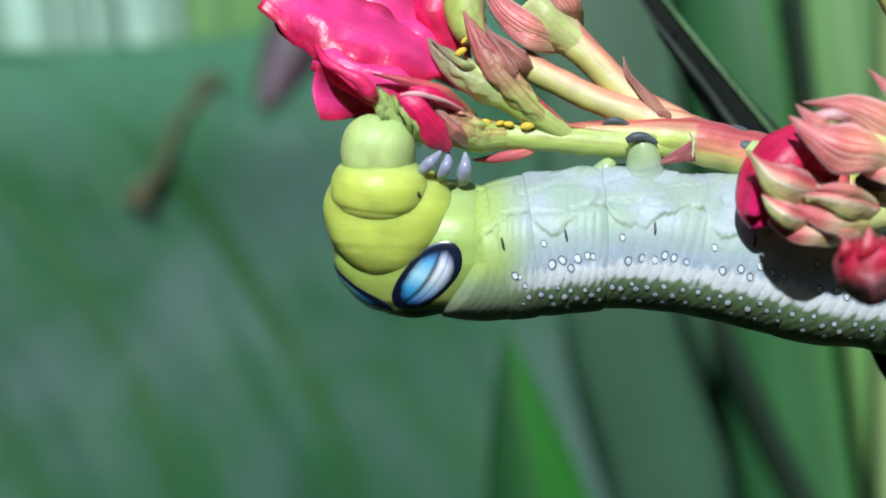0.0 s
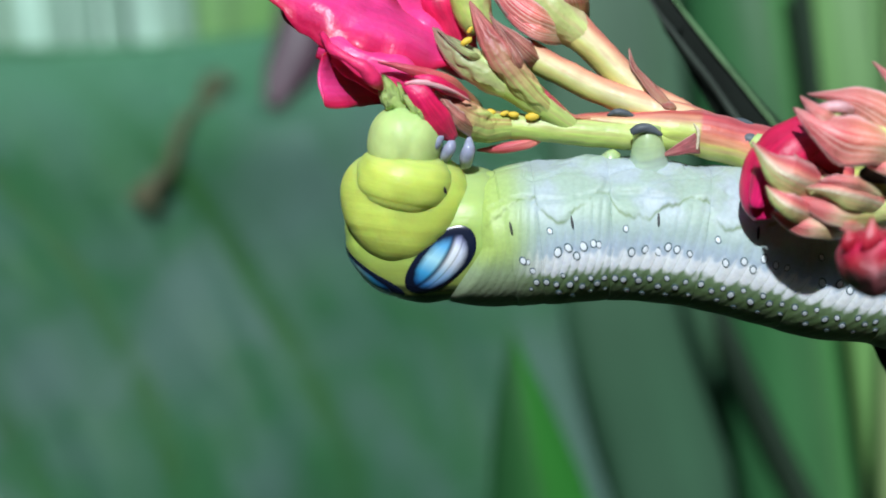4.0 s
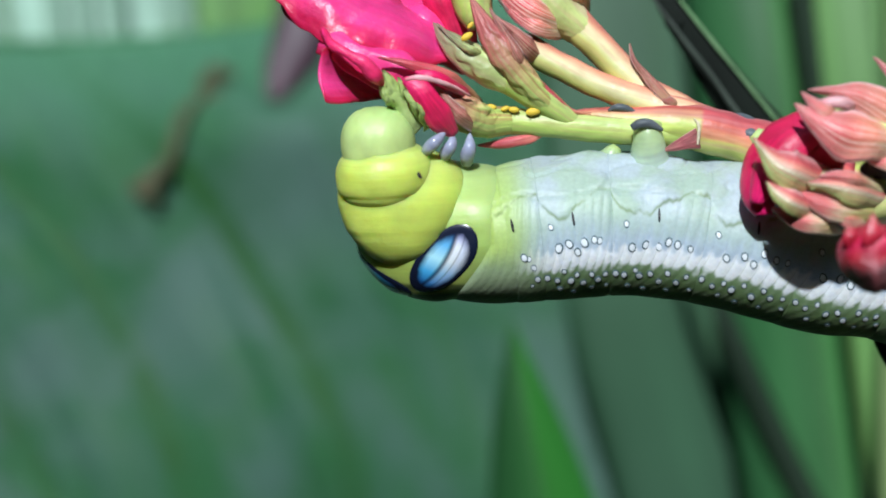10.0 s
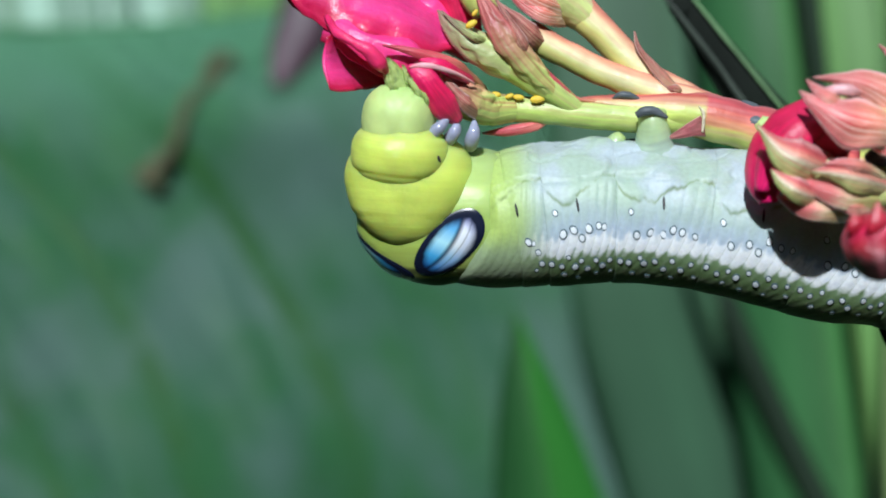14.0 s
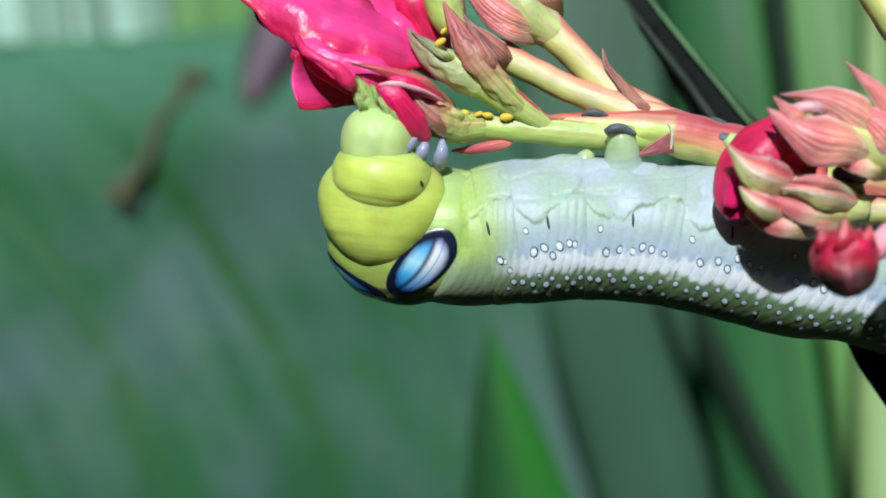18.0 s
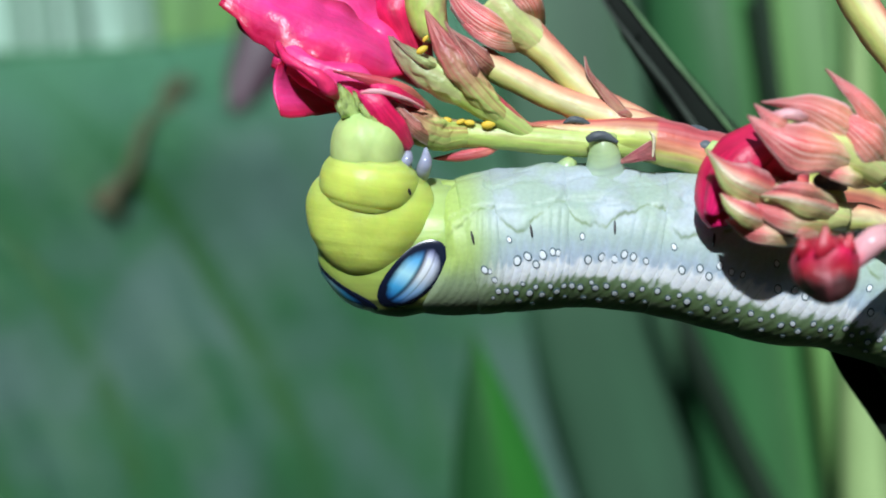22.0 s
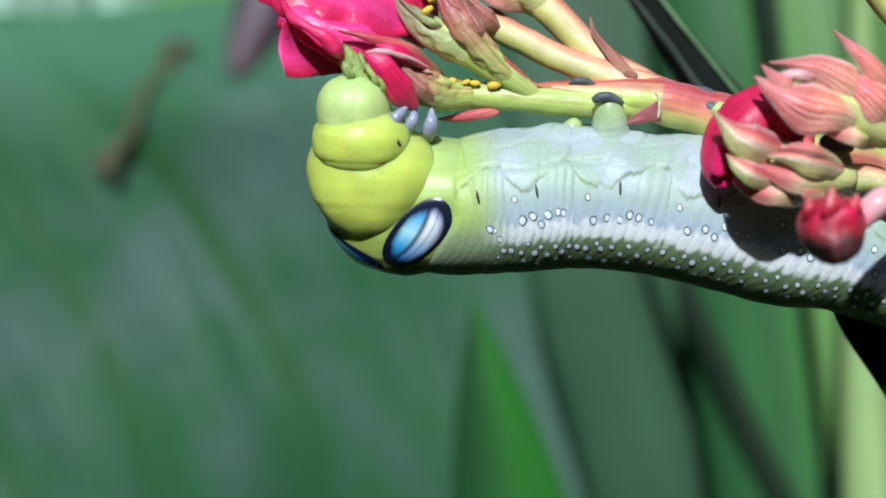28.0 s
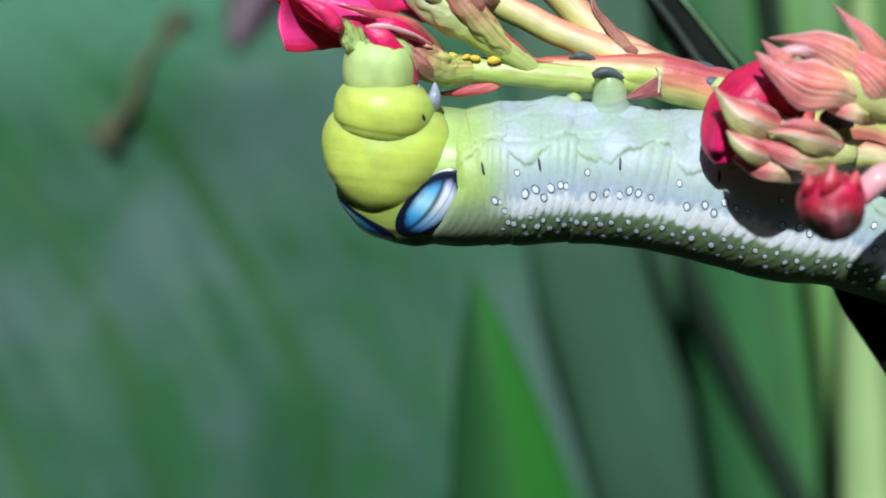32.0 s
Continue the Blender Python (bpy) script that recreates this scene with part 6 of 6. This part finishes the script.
# rows: seconds, shift in x and z in millimetres
FIRST = [
    (0, -0.69, -0.4), (0.5, -0.65, -0.15), (1, -0.68, -0.44), (1.5, -0.62, -0.18),
    (2, -0.71, -0.15), (2.5, -0.21, -0.16), (3, -0.33, 0.04), (3.5, -0.31, 0.15),
    (5.5, 0.04, -0.39), (6, 0.03, -0.18), (6.5, 0.23, -0.2), (7, 0.19, -0.06),
    (7.5, 0.22, 0.1), (8, 0.06, -0.12), (8.5, -0.04, -0.23), (9, -0.06, -0.16),
    (9.5, -0.21, -0.24), (10, -0.17, -0.1), (10.5, -0.22, 0.03), (11, -0.16, -0.08),
    (11.5, -0.13, -0.2), (12, -0.2, -0.31), (12.5, -0.2, -0.28), (13, -0.01, 0.11),
    (13.5, -0.12, 0.22), (14, -0.2, 0.22), (14.5, -0.16, 0.14), (15, -0.3, 0.19),
    (15.5, -0.33, 0.22), (17.5, 0.05, 0.49), (18, -0.02, 0.17), (18.5, -0.02, -0.08),
    (19, 0, 0), (19.5, 0.02, 0.38), (20, -0.08, 0.27), (20.5, -0.1, 0.39),
    (21, -0.13, 0.32), (21.5, -0.1, 0.3), (22, 0.22, -0.02), (22.5, 0.25, -0.03),
    (23, 0.33, 0.08), (23.5, 0.28, 0.1), (24, 0.32, 0.2), (24.5, 0.3, 0.16),
    (25, 0.52, 0.16), (25.5, 0.45, 0.25), (27.5, 0.3, 0.02), (28, 0.2, 0.1),
    (28.5, 0.49, 0.15), (29, 0.55, 0.32), (29.5, 0.53, 0.03), (30, 0.56, -0.02),
    (30.5, 0.66, -0.09), (31, 0.59, 0.14), (31.5, 0.66, 0.24), (32, 0.69, 0.45),
]
SECOND = [
    (0, -0.38, -0.22), (0.5, -0.36, -0.08), (1, -0.37, -0.24), (1.5, -0.34, -0.1),
    (2, -0.39, -0.08), (2.5, -0.12, -0.09), (3, -0.18, 0.02), (3.5, -0.17, 0.08),
    (5.5, 0.02, -0.21), (6, 0.02, -0.1), (6.5, 0.13, -0.11), (7, 0.11, -0.03),
    (7.5, 0.12, 0.05), (8, 0.03, -0.07), (8.5, -0.02, -0.13), (9, -0.03, -0.09),
    (9.5, -0.12, -0.13), (10, -0.09, -0.05), (10.5, -0.12, 0.02), (11, -0.09, -0.05),
    (11.5, -0.07, -0.11), (12, -0.11, -0.17), (12.5, -0.11, -0.15), (13, -0, 0.06),
    (13.5, -0.06, 0.12), (14, -0.11, 0.12), (14.5, -0.09, 0.07), (15, -0.17, 0.1),
    (15.5, -0.18, 0.12), (17.5, 0.03, 0.27), (18, -0.01, 0.1), (18.5, -0.01, -0.04),
    (19, 0, 0), (19.5, 0.01, 0.21), (20, -0.04, 0.15), (20.5, -0.06, 0.21),
    (21, -0.07, 0.18), (21.5, -0.06, 0.16), (22, 0.12, -0.01), (22.5, 0.14, -0.01),
    (23, 0.18, 0.05), (23.5, 0.15, 0.06), (24, 0.17, 0.11), (24.5, 0.16, 0.09),
    (25, 0.29, 0.09), (25.5, 0.25, 0.14), (27.5, 0.16, 0.01), (28, 0.11, 0.06),
    (28.5, 0.27, 0.08), (29, 0.3, 0.17), (29.5, 0.29, 0.02), (30, 0.31, -0.01),
    (30.5, 0.37, -0.05), (31, 0.32, 0.08), (31.5, 0.37, 0.13), (32, 0.38, 0.25),
]
GRIP = [
    (0, 0.08, -0.28), (0.5, 0.07, -0.03), (1, -0.02, -0.15), (1.5, -0.06, -0.05),
    (2, -0.13, 0.06), (2.5, 0.06, -0.05), (3, 0.06, 0.32), (3.5, -0.01, 0.45),
    (5.5, 0.14, -0.13), (6, -0.01, -0.06), (6.5, 0.19, -0.01), (7, 0.18, 0.3),
    (7.5, -0.01, 0.55), (8, -0.02, 0.41), (8.5, 0.03, 0.3), (9, -0.02, 0.36),
    (9.5, 0.07, -0.06), (10, 0.03, 0.1), (10.5, 0.08, 0.07), (11, 0.07, -0.05),
    (11.5, 0.09, -0.01), (12, 0.11, -0.04), (12.5, 0.09, -0.1), (13, 0.14, 0.14),
    (13.5, 0.09, 0.16), (14, 0.01, 0.33), (14.5, 0.04, 0.33), (15, -0.03, 0.4),
    (15.5, -0.02, 0.36), (17.5, -0.09, 0.58), (18, -0.09, 0.25), (18.5, -0.09, 0.24),
    (19, 0, 0), (19.5, -0.09, 0.48), (20, -0.03, 0.45), (20.5, -0.07, 0.49),
    (21, -0.1, 0.58), (21.5, -0.16, 0.48), (22, 0.06, -0.01), (22.5, 0.02, -0.02),
    (23, 0.04, 0.1), (23.5, 0.06, 0.11), (24, 0.1, 0.13), (24.5, 0.14, -0.18),
    (25, 0.13, -0.02), (25.5, 0.14, -0), (27.5, 0.2, -0), (28, 0.08, 0),
    (28.5, 0.28, -0.21), (29, 0.21, 0.05), (29.5, 0.26, -0.16), (30, 0.29, -0.22),
    (30.5, 0.27, -0.32), (31, 0.27, -0.33), (31.5, 0.27, -0.31), (32, 0.41, -0.01),
]


def motions():
    for ob, rows, tilt in ((face, HEAD, 14), (front, FRONT, 12), (mid, MIDDLE, 4), (hind, HIND, 0)):
        walk(ob, [(t, Matrix.Translation(Vector((x, y, z)) * 0.001 - CAT) @ pose(0, 0, 0, 0, lean, turn) @ pose(0, 0, 0, tilt)) for t, x, y, z, lean, turn in rows])
    for obs, rows in (([SEGMENTS[0]], FIRST), ([SEGMENTS[1]], SECOND), (LEGS, GRIP)):
        for ob in obs:
            walk(ob, [(t, pose(x * 0.001, 0, z * 0.001)) for t, x, z in rows])


motions()
